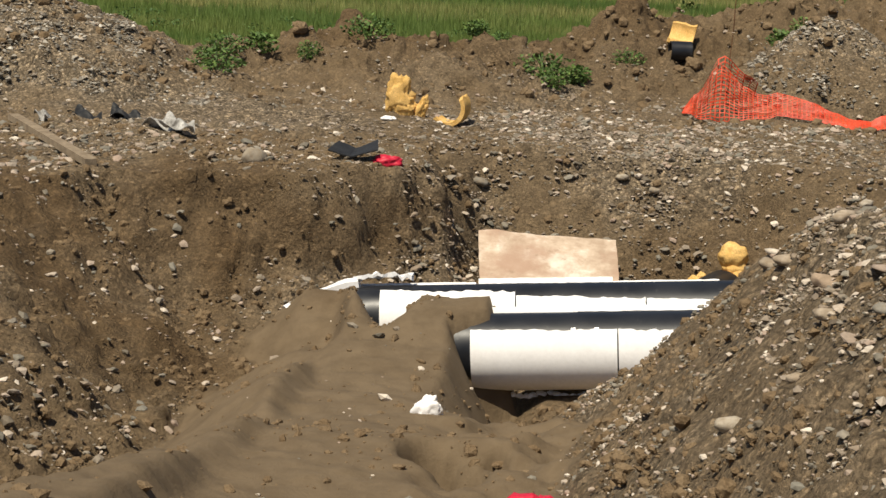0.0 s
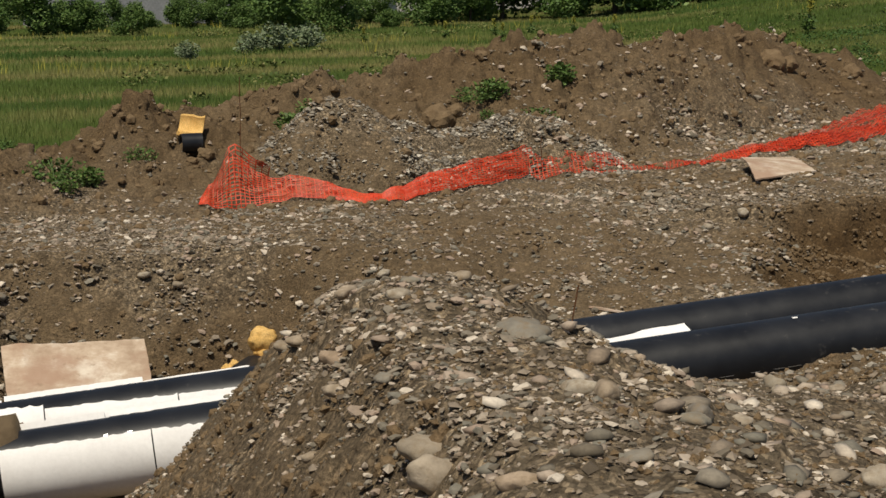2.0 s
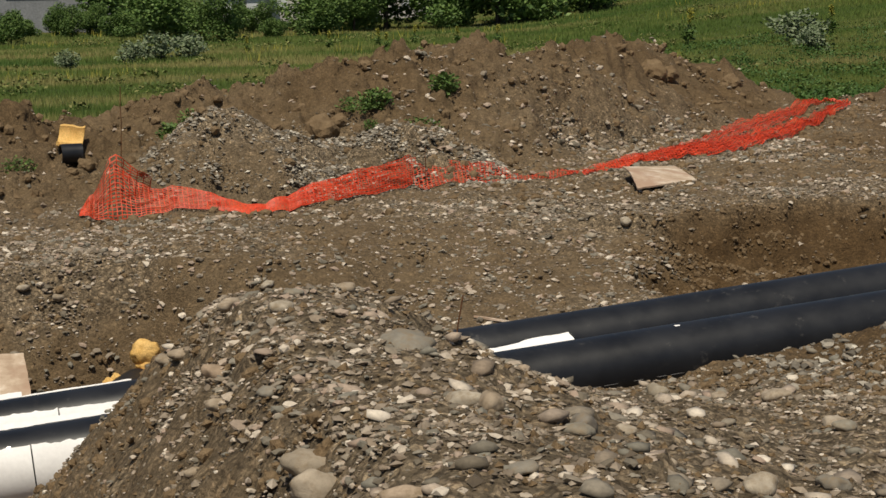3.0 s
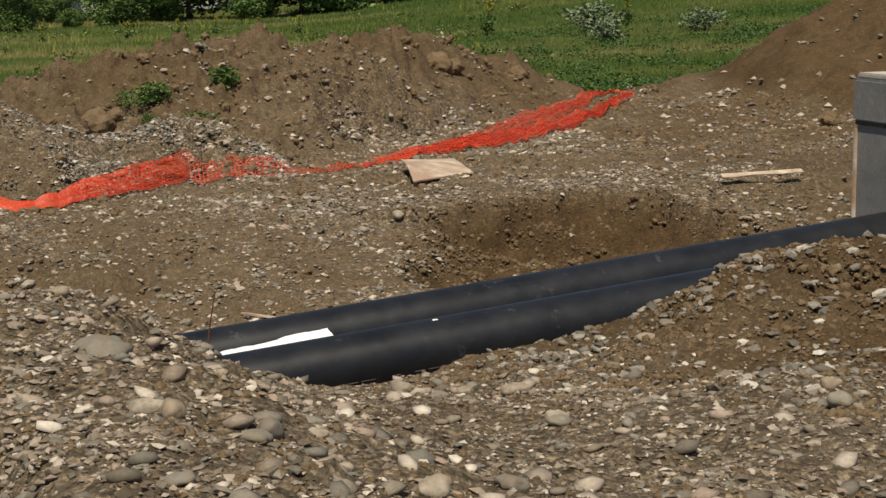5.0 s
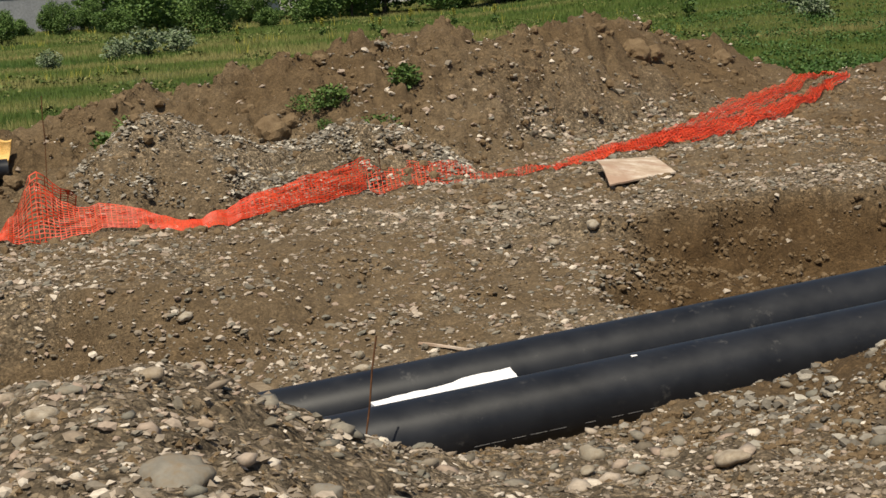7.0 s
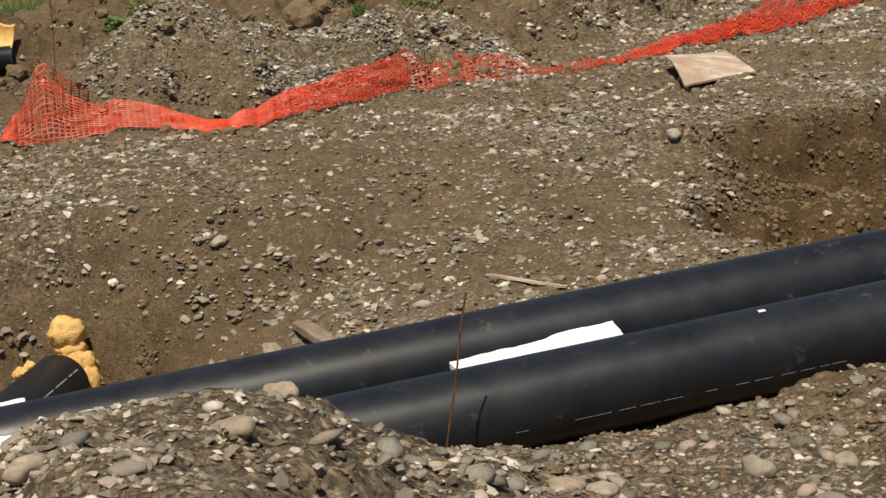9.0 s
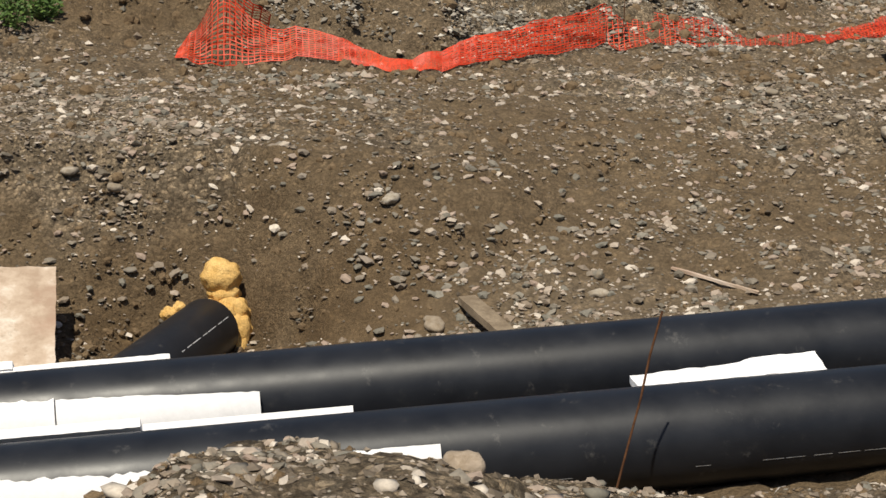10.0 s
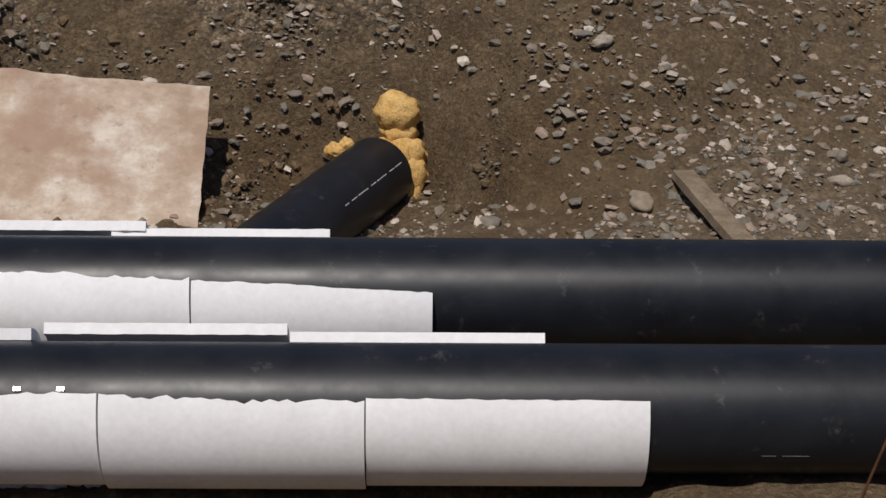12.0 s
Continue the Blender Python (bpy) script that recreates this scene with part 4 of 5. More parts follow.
def plank(name, label, a, b, width, thick, mat=TIMBER):
    a, b = Vector(a), Vector(b)
    bm = bmesh.new()
    bmesh.ops.create_grid(bm, x_segments=12, y_segments=2, size=0.5)
    top = bm.faces[:]
    made = bmesh.ops.extrude_face_region(bm, geom=top)
    for v in (q for q in made["geom"] if isinstance(q, bmesh.types.BMVert)):
        v.co.z -= 1
    L = (b - a).length
    for v in bm.verts:
        v.co = Vector((v.co.x * L, v.co.y * width, v.co.z * thick)) + 0.006 * noise.noise_vector(v.co * 5)
    ob = tagged(new(name, from_bm(name, bm, mat)), label, "timber")
    x = (b - a).normalized()
    y = Vector((0, 0, 1)).cross(x).normalized()
    z = x.cross(y)
    mid = (a + b) / 2
    ob.matrix_basis = Matrix(((x.x, y.x, z.x, mid.x), (x.y, y.y, z.y, mid.y), (x.z, y.z, z.z, mid.z), (0, 0, 0, 1)))
    return ob


def on(x, y, up=0.0):
    return (x, y, height(x, y) + up)


plank("wooden_plank", "weathered plank lying across the trench floor behind the pipes", on(0.55, 2.62, 0.05), on(0.8, 1.75, 0.06), 0.12, 0.045)
plank("wooden_stick", "thin weathered stick on the gravel slope", on(1.93, 2.88, 0.03), on(2.4, 2.5, 0.03), 0.028, 0.016, BOARD)
plank("wooden_beam", "long weathered timber lying on the edge of the pit", on(-7.84, 4.2, 0.07), on(-6.4, 1.95, 0.05), 0.1, 0.06)


def rod(label, base, top, r=0.0055):
    a, b = Vector(base), Vector(top)
    pts = [a.lerp(b, k / 6) + Vector((0.006 * math.sin(k * 2.1), 0.006 * math.cos(k * 1.7), 0)) for k in range(7)]
    tagged(new("steel_rod", tube("steel_rod", pts, r, RUST, 10)), label, "rod")


rod("thin rusty rod stuck upright beside the pipe", (0.68, -0.56, -0.3), (0.9, -0.5, 0.92))
rod("thin rusty rod standing behind the orange net", on(-0.75, 8.45, -0.2), on(-0.72, 8.45, 1.05))
rod("thin rusty rod holding up the orange net", on(2.8, 8.05, -0.2), on(2.81, 8.05, 0.45))

# broken foam and red cloth in the sand
tagged(put(new("foam_scrap", blob("foam_scrap", (((0, 0, 0), (0.075, 0.03, 0.085)),), FOAM, 4, 0.45)), -3.15, -2.3, height(-3.15, -2.3) + 0.01, 0, 20, 0), "broken white foam scrap half buried in sand", "scrap")
tagged(put(new("red_cloth", blob("red_cloth", (((0, 0, 0), (0.13, 0.08, 0.05)), ((0.09, 0.03, 0.0), (0.07, 0.07, 0.04))), RED, 4, 0.5)), -2.5, -4.25, height(-2.5, -4.25) + 0.04), "crumpled red cloth lying on the sand", "cloth")

# ---- litter on the track ----
def shard(name, radius, length, span, mat, label, category, where, thick=0.03, seed=1):
    """A broken piece of a round shell."""
    me = tube(name, [(x, 0, 0) for x in np.linspace(0, length, 9)], radius, mat, 14, radius - thick, 270 - span / 2, 270 + span / 2, 9.0, seed)
    return put(tagged(new(name, me), label, category), *where)


Y = 5.85
tagged(put(new("insulation_chunk", blob("insulation_chunk", (((0, 0, 0.1), (0.14, 0.06, 0.2)), ((0.06, 0, 0.0), (0.12, 0.06, 0.1))), PUR, 12, 0.6)), -4.3, Y, height(-4.3, Y) + 0.08), "broken yellow insulation chunk standing on the track", "insulation")
tagged(put(new("insulation_chunk", blob("insulation_chunk", (((0, 0, 0.04), (0.05, 0.04, 0.13)),), PUR, 15, 0.6)), -4.08, Y, height(-4.08, Y) + 0.05, 0, 20, 0), "small broken yellow insulation chunk", "insulation")
shard("insulation_shard", 0.2, 0.22, 170, PUR, "curved broken yellow insulation piece with dark inside", "insulation", (-3.8, Y - 0.05, height(-3.8, Y) + 0.17, -40, 0, 78), 0.045, 4)
zf = height(-4.35, 2.95)
tagged(new("rubber_flap", sheet("rubber_flap", ((-4.56, 2.8, zf + 0.03), (-4.12, 2.82, zf + 0.04), (-4.16, 3.1, zf + 0.05), (-4.5, 3.08, zf + 0.04)), RUBBER, lambda u, v: 0.14 * abs(u - 0.45) + 0.03 * v, 0.012)), "torn black rubber flap on the gravel", "rubber")
tagged(put(new("red_scrap", blob("red_scrap", (((0, 0, 0), (0.13, 0.07, 0.06)),), RED, 9, 0.4)), -4.05, 2.9, height(-4.05, 2.9) + 0.04, 0, 0, 10), "bright red plastic scrap beside a rubber flap", "scrap")
tagged(put(new("white_scrap", blob("white_scrap", (((0, 0, 0), (0.07, 0.05, 0.025)),), FOAM, 2, 0.3)), -4.35, 5.4, height(-4.35, 5.4) + 0.02), "small white foam scrap on gravel", "scrap")
for k, (x, y, sx) in enumerate(((-7.55, 4.2, 0.1), (-7.2, 4.45, 0.2), (-6.85, 4.55, 0.2), (-6.35, 4.05, 0.2), (-6.12, 3.75, 0.2))):
    mat = (RAG, RUBBER, RUBBER, RAG, RAG)[k]
    bow = lambda u, v, k=k: 0.06 * math.sin(7 * u + k) * math.cos(5 * v + k)
    z = height(x, y) + 0.05
    tagged(new("sheeting_rag", sheet("sheeting_rag", ((x - sx, y + 0.05, z), (x + sx, y - 0.2, z), (x + sx * 0.8, y + 0.02, z + 0.02), (x - sx * 0.7, y + 0.2, z + 0.03)), mat, bow, 0.006, 10, 0.05)),
           ("crumpled pale plastic sheeting on the track", "crumpled dark plastic sheeting on the track")[mat is RUBBER], "sheeting")
chunk = shard("insulation_shard", 0.2, 0.3, 130, PUR, "broken yellow insulation shell lying on the soil bank", "insulation", (-1.4, 9.6, height(-1.3, 9.6) + 0.3, 42, 10, -8), 0.05, 6)
ring = thing("pipe_offcut", "short dark pipe offcut lying on the soil bank", "pipe", on(-1.28, 9.35, 0.1))
part("jacket", tube("jacket", [(-0.12, 0, 0), (0, 0.02, 0), (0.14, 0.03, 0)], 0.12, JACKET, 30, 0.1), ring)
shard("half_shell", 0.06, 1.05, 120, BOARD, "pale half shell lying on bare earth near the shaft", "shell", (7.75, 4.5, height(8.2, 4.5) + 0.07, 180, 0, 2), 0.02, 8)

# ---- orange net ----
def band(name, low, high, cell, strand, ripple, seed, parent, stands=False, folds=0.0):
    """Open plastic mesh between two long edges, strand by strand."""
    def along(pts):
        pts = np.array(pts, float)
        d = np.r_[0, np.cumsum(np.linalg.norm(np.diff(pts[:, :2], axis=0), axis=1))]
        return pts, d

    (lo, dl), (hi, dh) = along(low), along(high)
    n = int(dl[-1] / cell)
    m = max(4, int(np.linalg.norm(hi - lo, axis=1).max() / cell) + 2)
    s = np.linspace(0, 1, n + 1)
    edge = [np.stack([np.interp(s * d[-1], d, p[:, k]) for k in range(3)], 1) for p, d in ((lo, dl), (hi, dh))]
    v = np.linspace(0, 1, m + 1)[None, :, None]
    P = edge[0][:, None] * (1 - v) + edge[1][:, None] * v
    q = P.reshape(-1, 3)
    base = land(q[:, 0], q[:, 1])[0]
    if stands:
        base = np.repeat(land(edge[0][:, 0].copy(), edge[0][:, 1].copy())[0], m + 1)
    wav = ripple * (fbm(q[:, 0] + 3 * q[:, 2], q[:, 1], 2.2, 3, seed) + 0.4)
    q[:, 1] += 1.2 * ripple * fbm(q[:, 0], q[:, 1] + 4 * q[:, 2], 3.0, 2, seed + 4)
    ridge = np.tile(np.linspace(0, 1, m + 1), n + 1) * folds + 0.5 * fbm(q[:, 0], q[:, 1], 0.5, 2, seed + 9)
    q[:, 2] = base + q[:, 2] + np.clip(wav, 0.0, None) + 0.02 + (0.075 * np.abs(np.sin(3.1416 * ridge)) * np.repeat(smooth(0, 0.25, s), m + 1) if folds else 0.0)
    P = q.reshape(n + 1, m + 1, 3)
    verts, faces = [], []

    def ribbon(A, B, C, D):
        k = sum(len(x) for x in verts)
        quad = np.stack([A, B, C, D], 1).reshape(-1, 3)
        verts.append(quad)
        faces.append(k + np.arange(len(quad)).reshape(-1, 4))

    def unit(w):
        return w / (np.linalg.norm(w, axis=-1, keepdims=True) + 1e-9)

    across = unit(np.roll(P, -1, 1) - P)
    across[:, -1] = across[:, -2]
    onward = unit(np.roll(P, -1, 0) - P)
    onward[-1] = onward[-2]
    for A, B, w in ((P[:-1], P[1:], across), (P[:, :-1], P[:, 1:], onward)):
        wa = w[:-1] if A.shape[0] == n else w[:, :-1]
        wb = w[1:] if A.shape[0] == n else w[:, 1:]
        ribbon(A.reshape(-1, 3), B.reshape(-1, 3), (B + strand * wb).reshape(-1, 3), (A + strand * wa).reshape(-1, 3))
    part(name, mesh(name, np.concatenate(verts), np.concatenate(faces), NET), parent)


net = thing("safety_net", "orange plastic safety net, half fallen, along the soil bank", "net")
UP = ((-1.31, 7.31, 0.05), (-1.12, 7.33, 0.32), (-0.94, 7.36, 0.62), (-0.84, 7.36, 0.55), (-0.7, 7.35, 0.36), (-0.52, 7.34, 0.25), (0.0, 7.27, 0.19), (0.35, 7.1, 0.1), (0.62, 6.98, 0.07), (1.0, 7.05, 0.14), (1.5, 7.2, 0.24), (2.1, 7.55, 0.29), (2.62, 7.95, 0.33))
band("upright_section", [(x, y, 0.0) for x, y, h in UP], [(x + 0.03, y + 0.1 + 0.25 * h, h) for x, y, h in UP], 0.052, 0.0095, 0.016, 3, net, True)
band("folded_section", [(x, y + 0.42, 0.0) for x, y, h in UP[:6]], [(x + 0.03, y + 0.12 + 0.25 * h, h) for x, y, h in UP[:6]], 0.07, 0.013, 0.03, 13, net, True)
band("lapped_section", [(x, y + 0.04, 0.01) for x, y, h in UP[9:]], [(x - 0.04, y + 0.2 + 0.25 * h, 0.8 * h) for x, y, h in UP[9:]], 0.085, 0.012, 0.04, 14, net, True)
FLAT = ((2.66, 7.9), (3.6, 8.05), (4.7, 8.3), (5.6, 8.7), (7.4, 9.75), (9.1, 11.3), (10.5, 12.9), (11.6, 14.6))
BACK = ((2.7, 8.4), (3.65, 8.55), (4.75, 8.8), (5.8, 9.4), (7.3, 10.7), (9.2, 13.2), (10.7, 14.7), (12.0, 16.0))
WIDE = (1.0, 1.0, 0.95, 0.65, 0.55, 0.42, 0.28, 0.22)


def across(w):
    return [(x + (u - x) * q, y + (v - y) * q, 0.0) for (x, y), (u, v), q in zip(FLAT, BACK, w)]


band("thin_section", across((0,) * 4)[:4], across((0.9,) * 4)[:4], 0.05, 0.0075, 0.006, 23, net)
band("fallen_section", across((0,) * 8)[2:], across(WIDE)[2:], 0.055, 0.012, 0.02, 24, net, folds=3.0)
band("fallen_section", across([0.98 - q for q in WIDE])[3:], across((1,) * 8)[3:], 0.055, 0.012, 0.02, 33, net, folds=2.5)
band("layered_section", across((0.03,) * 8)[3:], across([0.8 * q for q in WIDE])[3:], 0.06, 0.012, 0.03, 53, net, folds=2.0)
END = [(11.2, 14.0, 0.0), (11.8, 14.6, 0.0), (12.3, 15.3, 0.0), (12.4, 15.9, 0.0), (12.1, 16.2, 0.0)]
band("end_loop", END, [(x * 0.8 + 11.5 * 0.2, y * 0.8 + 15.1 * 0.2, 0.05) for x, y, z in END], 0.055, 0.016, 0.03, 43, net, folds=2.0)


# ---- plants ----
def leaves(count, centre, spread, size, rng, droop=0.3):
    """Loose leaf blades, two triangles each, filling a soft cloud."""
    c = rng.normal(0, 1, (count, 3))
    c = c / (np.linalg.norm(c, axis=1, keepdims=True) + 1e-6) * rng.uniform(0.25, 1.0, (count, 1)) ** 0.6 * np.array(spread) + np.array(centre)
    a = rng.uniform(0, 6.28, count)
    up = rng.uniform(-droop, 0.9, count)
    out = np.stack([np.cos(a), np.sin(a), up], 1)
    out /= np.linalg.norm(out, axis=1, keepdims=True)
    side = np.cross(out, rng.normal(0, 1, (count, 3)))
    side /= np.linalg.norm(side, axis=1, keepdims=True) + 1e-6
    L = (size * rng.uniform(0.6, 1.4, count))[:, None]
    quad = np.stack([c, c + out * L * 0.5 + side * L * 0.28, c + out * L, c + out * L * 0.5 - side * L * 0.28], 1)
    return quad.reshape(-1, 3), np.arange(count * 4).reshape(-1, 4)


def weed(seed, wide, tall):
    rng = np.random.default_rng(seed)
    w = thing("weed", "leafy green weed growing on the soil bank", "plant", group="weeds on the bank")
    v, f = leaves(420, (0, 0, tall * 0.4), (wide * 1.1, wide * 0.9, tall * 0.48), 0.045, rng)
    part("leaves", mesh("leaves", v, f, LEAF), w)
    for k in range(5):
        a = rng.uniform(0, 6.28)
        tip = (math.cos(a) * wide * 0.6, math.sin(a) * wide * 0.6, tall * 0.8)
        part("stem", tube("stem", [(0, 0, -0.05), (tip[0] * 0.4, tip[1] * 0.4, tall * 0.45), tip], 0.006, LEAF, 5), w)
    return w


weeds = [weed(1, 0.22, 0.34), weed(2, 0.3, 0.28), weed(3, 0.16, 0.24)]
WEEDS = ((-6.85, 8.1), (-6.6, 8.0), (-6.2, 8.1), (-5.6, 7.9), (-6.5, 7.1), (-3.75, 9.0), (-3.45, 9.05), (-2.9, 8.6), (-2.5, 8.5), (-2.75, 8.2), (-1.9, 9.1), (0.0, 9.9), (0.3, 10.2), (2.45, 10.3), (2.75, 10.4), (2.6, 10.1), (3.2, 10.0), (3.8, 10.9), (-8.0, 8.6), (-5.0, 8.6))
for k, (x, y) in enumerate(WEEDS):
    m = pose(x, y, height(x, y), 0, 0, 77 * k) @ Matrix.Scale(0.8 + 0.4 * ((k * 7) % 5) / 4, 4)
    if k < 3:
        weeds[k].matrix_basis = m
    else:
        copy_thing(weeds[k % 3], m)


def meadow(name, label, mat, count, y0, y1, tall, wide, seed, clump=0.0):
    """Upright blades in tufts over the field."""
    rng = np.random.default_rng(seed)
    y = y0 + (y1 - y0) * rng.uniform(0, 1, count) ** 1.7
    x = (y + 12) * rng.uniform(-0.32, 0.95, count) - 2
    z, g, s, gr, darkening = land(x, y)
    ok = (gr > 0.5) & (fbm(x, y, 0.12, 3, seed) > clump - 1.2)
    x, y, z = x[ok], y[ok], z[ok]
    n, far = len(x), np.clip(y / 30, 0.7, 3)
    a, lean = rng.uniform(0, 6.28, (n, 5)), rng.uniform(0.1, 0.5, (n, 5))
    h = (tall * rng.uniform(0.5, 1.2, (n, 5)) * (0.75 + 0.5 * smooth(-0.6, 0.6, fbm(x, y, 0.15, 2, 5)))[:, None])
    off = rng.normal(0, 0.12, (n, 5, 2)) * far[:, None, None]
    bx, by = x[:, None] + off[..., 0], y[:, None] + off[..., 1]
    w = wide * far[:, None]
    p0 = np.stack([bx - w, by, np.broadcast_to(z[:, None], bx.shape) - 0.03], -1)
    p1 = p0 + np.stack([2 * w * np.ones_like(bx), np.zeros_like(bx), np.zeros_like(bx)], -1)
    p2 = np.stack([bx + np.cos(a) * lean * h, by + np.sin(a) * lean * h, z[:, None] + h], -1)
    v = np.stack([p0, p1, p2], 2).reshape(-1, 3)
    tagged(new(name, mesh(name, v, np.arange(len(v)).reshape(-1, 3), mat)), label, "grass", kind="stuff")


meadow("meadow_grass", "tall green meadow grass behind the soil bank", GRASS, 90000, 9, 110, 0.17, 0.012, 3)
meadow("yellow_flowers", "yellow wild flowers among the meadow grass", YELLOW, 900, 40, 95, 0.4, 0.01, 7, 1.3)


def herbs(name, label, mat, count, fan, y0, y1, tall, leaf, seed):
    """Soft rounded clumps of leafy weeds, many small blades to a clump."""
    rng = np.random.default_rng(seed)
    y = rng.uniform(y0, y1, count)
    x = (y + 12) * rng.uniform(*fan, count) - 2
    z, g, s, gr, darkening = land(x, y)
    v, f, total = [], [], 0
    for k in np.nonzero((gr > 0.6) & (fbm(x, y, 0.14, 3, seed) > -0.35))[0]:
        h = tall * rng.uniform(0.5, 1.3)
        q, t = leaves(90, (x[k], y[k], z[k] + 0.4 * h), (h * rng.uniform(1.2, 4.0), h * 1.5, 0.55 * h), leaf * rng.uniform(0.7, 1.3), rng, 0.1)
        v.append(q)
        f.append(t + total)
        total += len(q)
    tagged(new(name, mesh(name, np.concatenate(v), np.concatenate(f), mat)), label, "weeds", kind="stuff")


herbs("meadow_weeds", "dense leafy green weeds at the edge of the meadow", HERB, 420, (0.36, 0.75), 16.5, 50, 0.34, 0.075, 61)
herbs("meadow_weeds", "tall olive weeds standing in tufts over the meadow", OLIVE, 190, (-0.3, 0.45), 26, 80, 0.34, 0.1, 62)
herbs("meadow_edge", "low green weeds along the back of the soil bank", HERB, 150, (-0.3, 0.4), 11, 18, 0.16, 0.05, 63)


def shrub(seed, label, wide, tall, mat, count, leaf, name="shrub", category="shrub"):
    rng = np.random.default_rng(seed)
    b = thing(name, label, category)
    v, f = [], []
    for k in range(9):
        a = rng.uniform(0, 6.28)
        r = wide * rng.uniform(0.1, 0.65)
        c = (math.cos(a) * r, math.sin(a) * r, tall * (0.2 + 0.62 * k / 8))
        q, g = leaves(count // 9, c, (wide * 0.42, wide * 0.42, tall * 0.28), leaf, rng)
        f.append(g + sum(len(i) for i in v))
        v.append(q)
    part("crown", mesh("crown", np.concatenate(v), np.concatenate(f), mat), b)
    part("trunk", tube("trunk", [(0, 0, -0.2), (0.05, 0, tall * 0.3), (0.02, 0.06, tall * 0.65)], wide * 0.035, BARK, 8), b)
    return b


big = [shrub(k, "dense dark green shrub at the far edge of the meadow", 3.2, 3.4 + k, SHRUB, 7500, 0.26) for k in range(3)]
rnd = random.Random(11)
spots = [(-24 + 5.2 * k + rnd.uniform(-2, 2), 92 + rnd.uniform(-6, 6)) for k in range(9)]
spots += [(17.5 + 2.9 * k, 86 + rnd.uniform(-3, 3)) for k in range(6)] + [(43, 62), (46, 60), (56, 70), (60, 74)]
low = [(-14 + 2.6 * k + rnd.uniform(-0.8, 0.8), 82 + rnd.uniform(-9, 4)) for k in range(13)] + [(-5 + 1.7 * k, 88 + rnd.uniform(-2, 3)) for k in range(11)]
spots = [(x, y) for x, y in spots if not -3.5 < x < 4.6]
for k, (x, y) in enumerate(spots + low):
    m = pose(x, y, height(x, y), 0, 0, 50 * k) @ Matrix.Scale(0.3 if -3.5 < x < 4.6 or 10.0 < x < 14.0 else rnd.uniform(0.8, 1.25) if k < len(spots) else rnd.uniform(0.35, 0.6), 4)
    if k < 3:
        big[k].matrix_basis = m
    else:
        copy_thing(big[k % 3], m)
pale = [shrub(20, "pale white flowering shrub in the meadow", 0.9, 0.8, UMBEL, 900, 0.12)]
for k, (x, y, q) in enumerate(((4.0, 53, 1.3), (2.9, 52, 0.7), (5.2, 54, 0.9), (26, 45, 1.1), (24.6, 41, 0.8), (0.4, 48, 0.6), (29.5, 43, 0.8))):
    m = pose(x, y, height(x, y), 0, 0, 60 * k) @ Matrix.Scale(q, 4)
    if k == 0:
        pale[0].matrix_basis = m
    else:
        copy_thing(pale[0], m)


def mullein(seed):
    rng = np.random.default_rng(seed)
    p = thing("mullein", "tall yellow flower spike standing in the meadow", "flower", group="flower spikes")
    v, f = leaves(160, (0, 0, 1.25), (0.13, 0.13, 0.4), 0.12, rng)
    part("blossom", mesh("blossom", v, f, YELLOW), p)
    v, f = leaves(120, (0, 0, 0.45), (0.22, 0.22, 0.4), 0.2, rng)
    part("leaves", mesh("leaves", v, f, LEAF), p)
    part("stem", tube("stem", [(0, 0, -0.05), (0.02, 0, 0.8), (0, 0.02, 1.5)], 0.015, LEAF, 6), p)
    return p


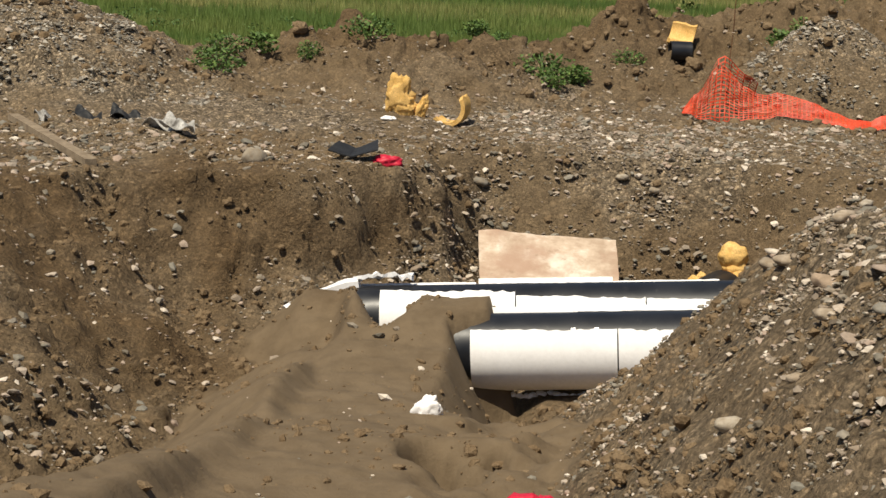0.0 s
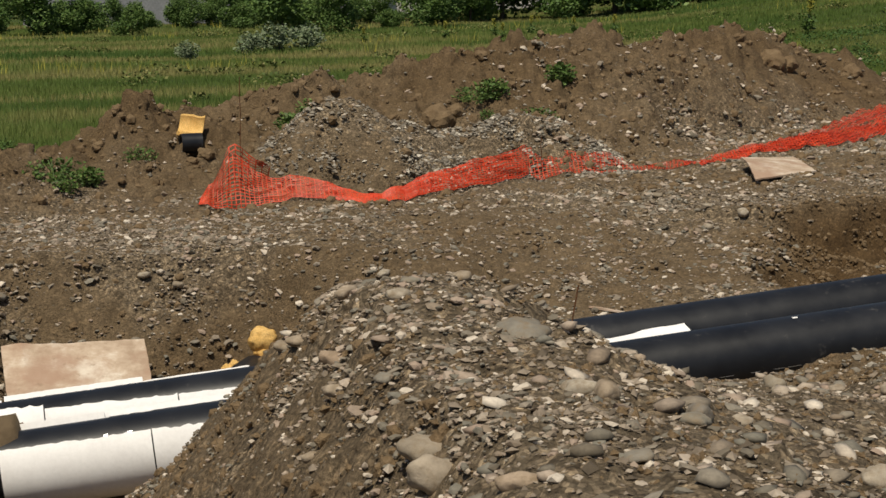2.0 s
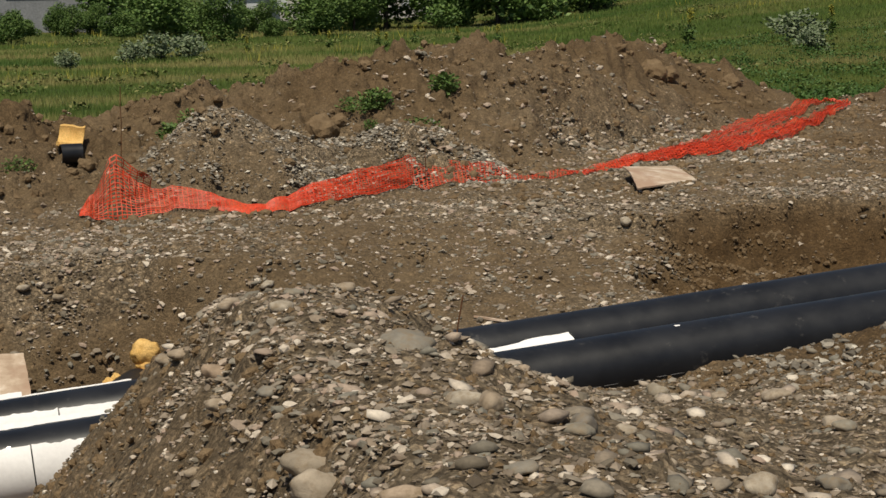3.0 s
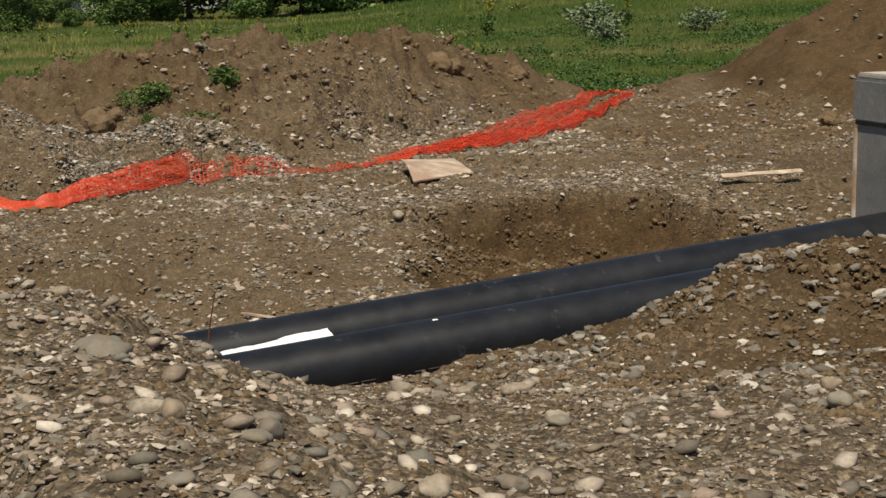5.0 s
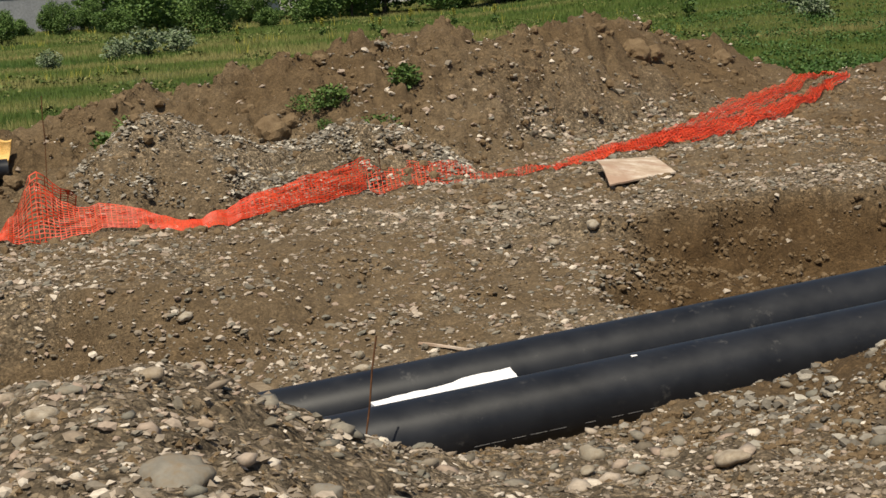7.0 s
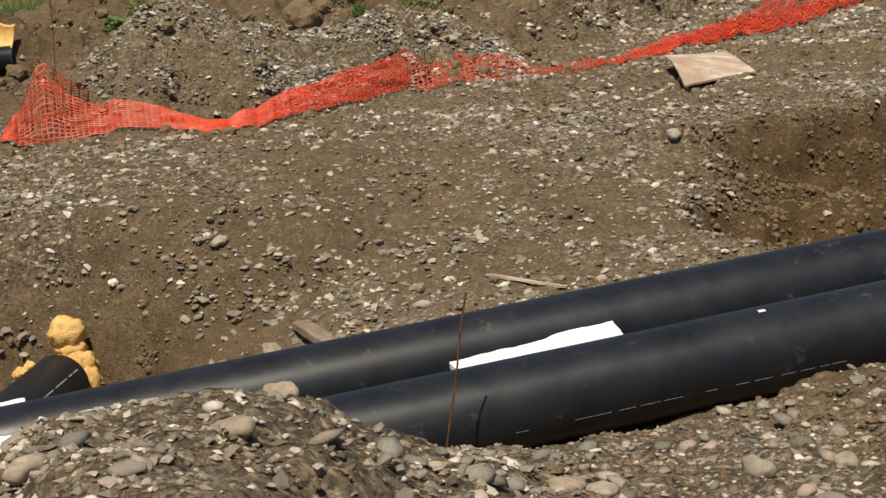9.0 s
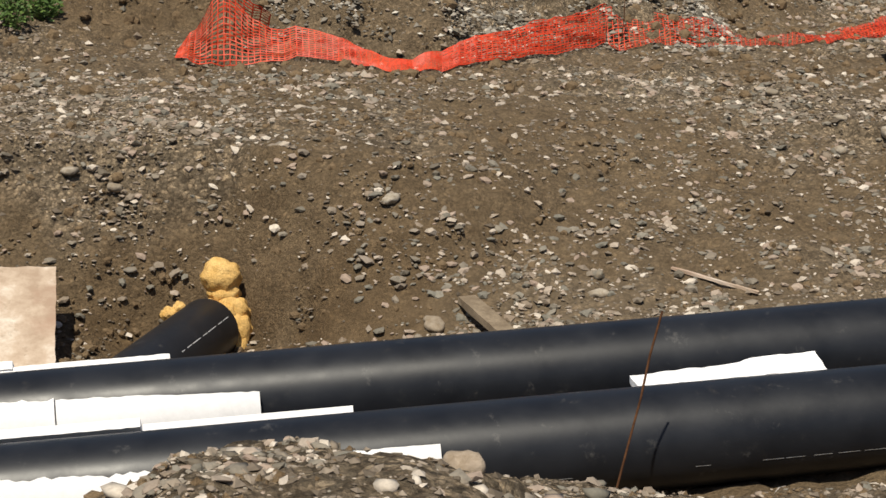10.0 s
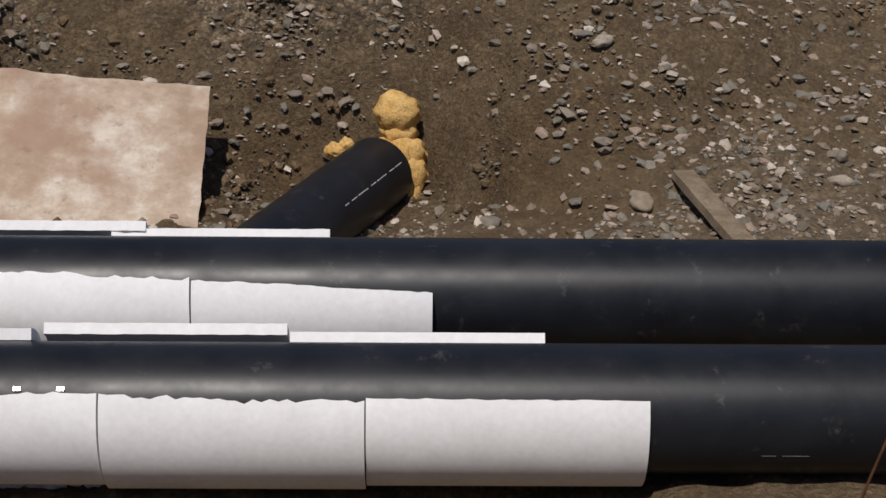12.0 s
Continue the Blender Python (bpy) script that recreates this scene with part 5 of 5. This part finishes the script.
spike = mullein(4)
for k, (x, y) in enumerate(((23.5, 49.0), (29.5, 49.0), (4.6, 58), (11.8, 60), (16.0, 62), (18.0, 62), (14.2, 61), (13.6, 57), (19.2, 60), (8.0, 58))):
    m = pose(x, y, height(x, y), 0, 4, 90 * k) @ Matrix.Scale((0.85, 0.8, 0.6, 0.6, 0.65, 0.6, 0.6, 0.55, 0.65, 0.5)[k], 4)
    if k == 0:
        spike.matrix_basis = m
    else:
        copy_thing(spike, m)


# ---- far houses ----
def house(x, y, wide, deep, tall, wall_mat, label, openings):
    z = height(x, y)
    h = thing("house", label, "house", (x, y, z))
    part("wall", box("wall", (wide, deep, tall), wall_mat, 0.03), h).location = (0, 0, tall / 2)
    bm = bmesh.new()
    r = [bm.verts.new(q) for q in ((-wide / 2 - 0.5, -deep / 2 - 0.5, 0), (wide / 2 + 0.5, -deep / 2 - 0.5, 0), (wide / 2 + 0.5, deep / 2 + 0.5, 0), (-wide / 2 - 0.5, deep / 2 + 0.5, 0), (-wide / 2 - 0.5, 0, 2.4), (wide / 2 + 0.5, 0, 2.4))]
    for q in ((0, 1, 5, 4), (2, 3, 4, 5), (1, 2, 5), (3, 0, 4), (3, 2, 1, 0)):
        bm.faces.new([r[i] for i in q])
    part("roof", from_bm("roof", bm, TILES), h).location = (0, 0, tall)
    for wx, wz, ww, wh in openings:
        win = part("window", box("window", (ww, 0.12, wh), PLASTER, 0.02), h)
        win.location = (wx, -deep / 2 - 0.03, wz)
        part("pane", box("pane", (ww * 0.8, 0.06, wh * 0.8), PANE, 0.01), win).location = (0, -0.06, 0)


house(20.5, 116, 9, 7, 3.0, PLASTER, "low house with a red tiled roof behind the shrubs", ((-2, 1.6, 1.2, 1.2), (2, 1.6, 1.2, 1.2)))
house(28.5, 118, 6, 6, 2.6, PLASTER, "small house with a red tiled roof behind the shrubs", ((0, 1.5, 1.2, 1.1),))
house(-1.0, 103, 13, 8, 5.5, GREYWALL, "grey rendered house with white window frames beyond the meadow", ((-3.5, 2.85, 1.6, 1.5), (1.6, 2.9, 3.2, 1.4), (4.9, 2.85, 1.2, 1.5)))
house(15.4, 114, 4, 5, 2.3, PLASTER, "low pale house with a red tiled roof beyond the meadow", ((-0.9, 1.4, 1.0, 1.0), (0.9, 1.4, 1.0, 1.0)))
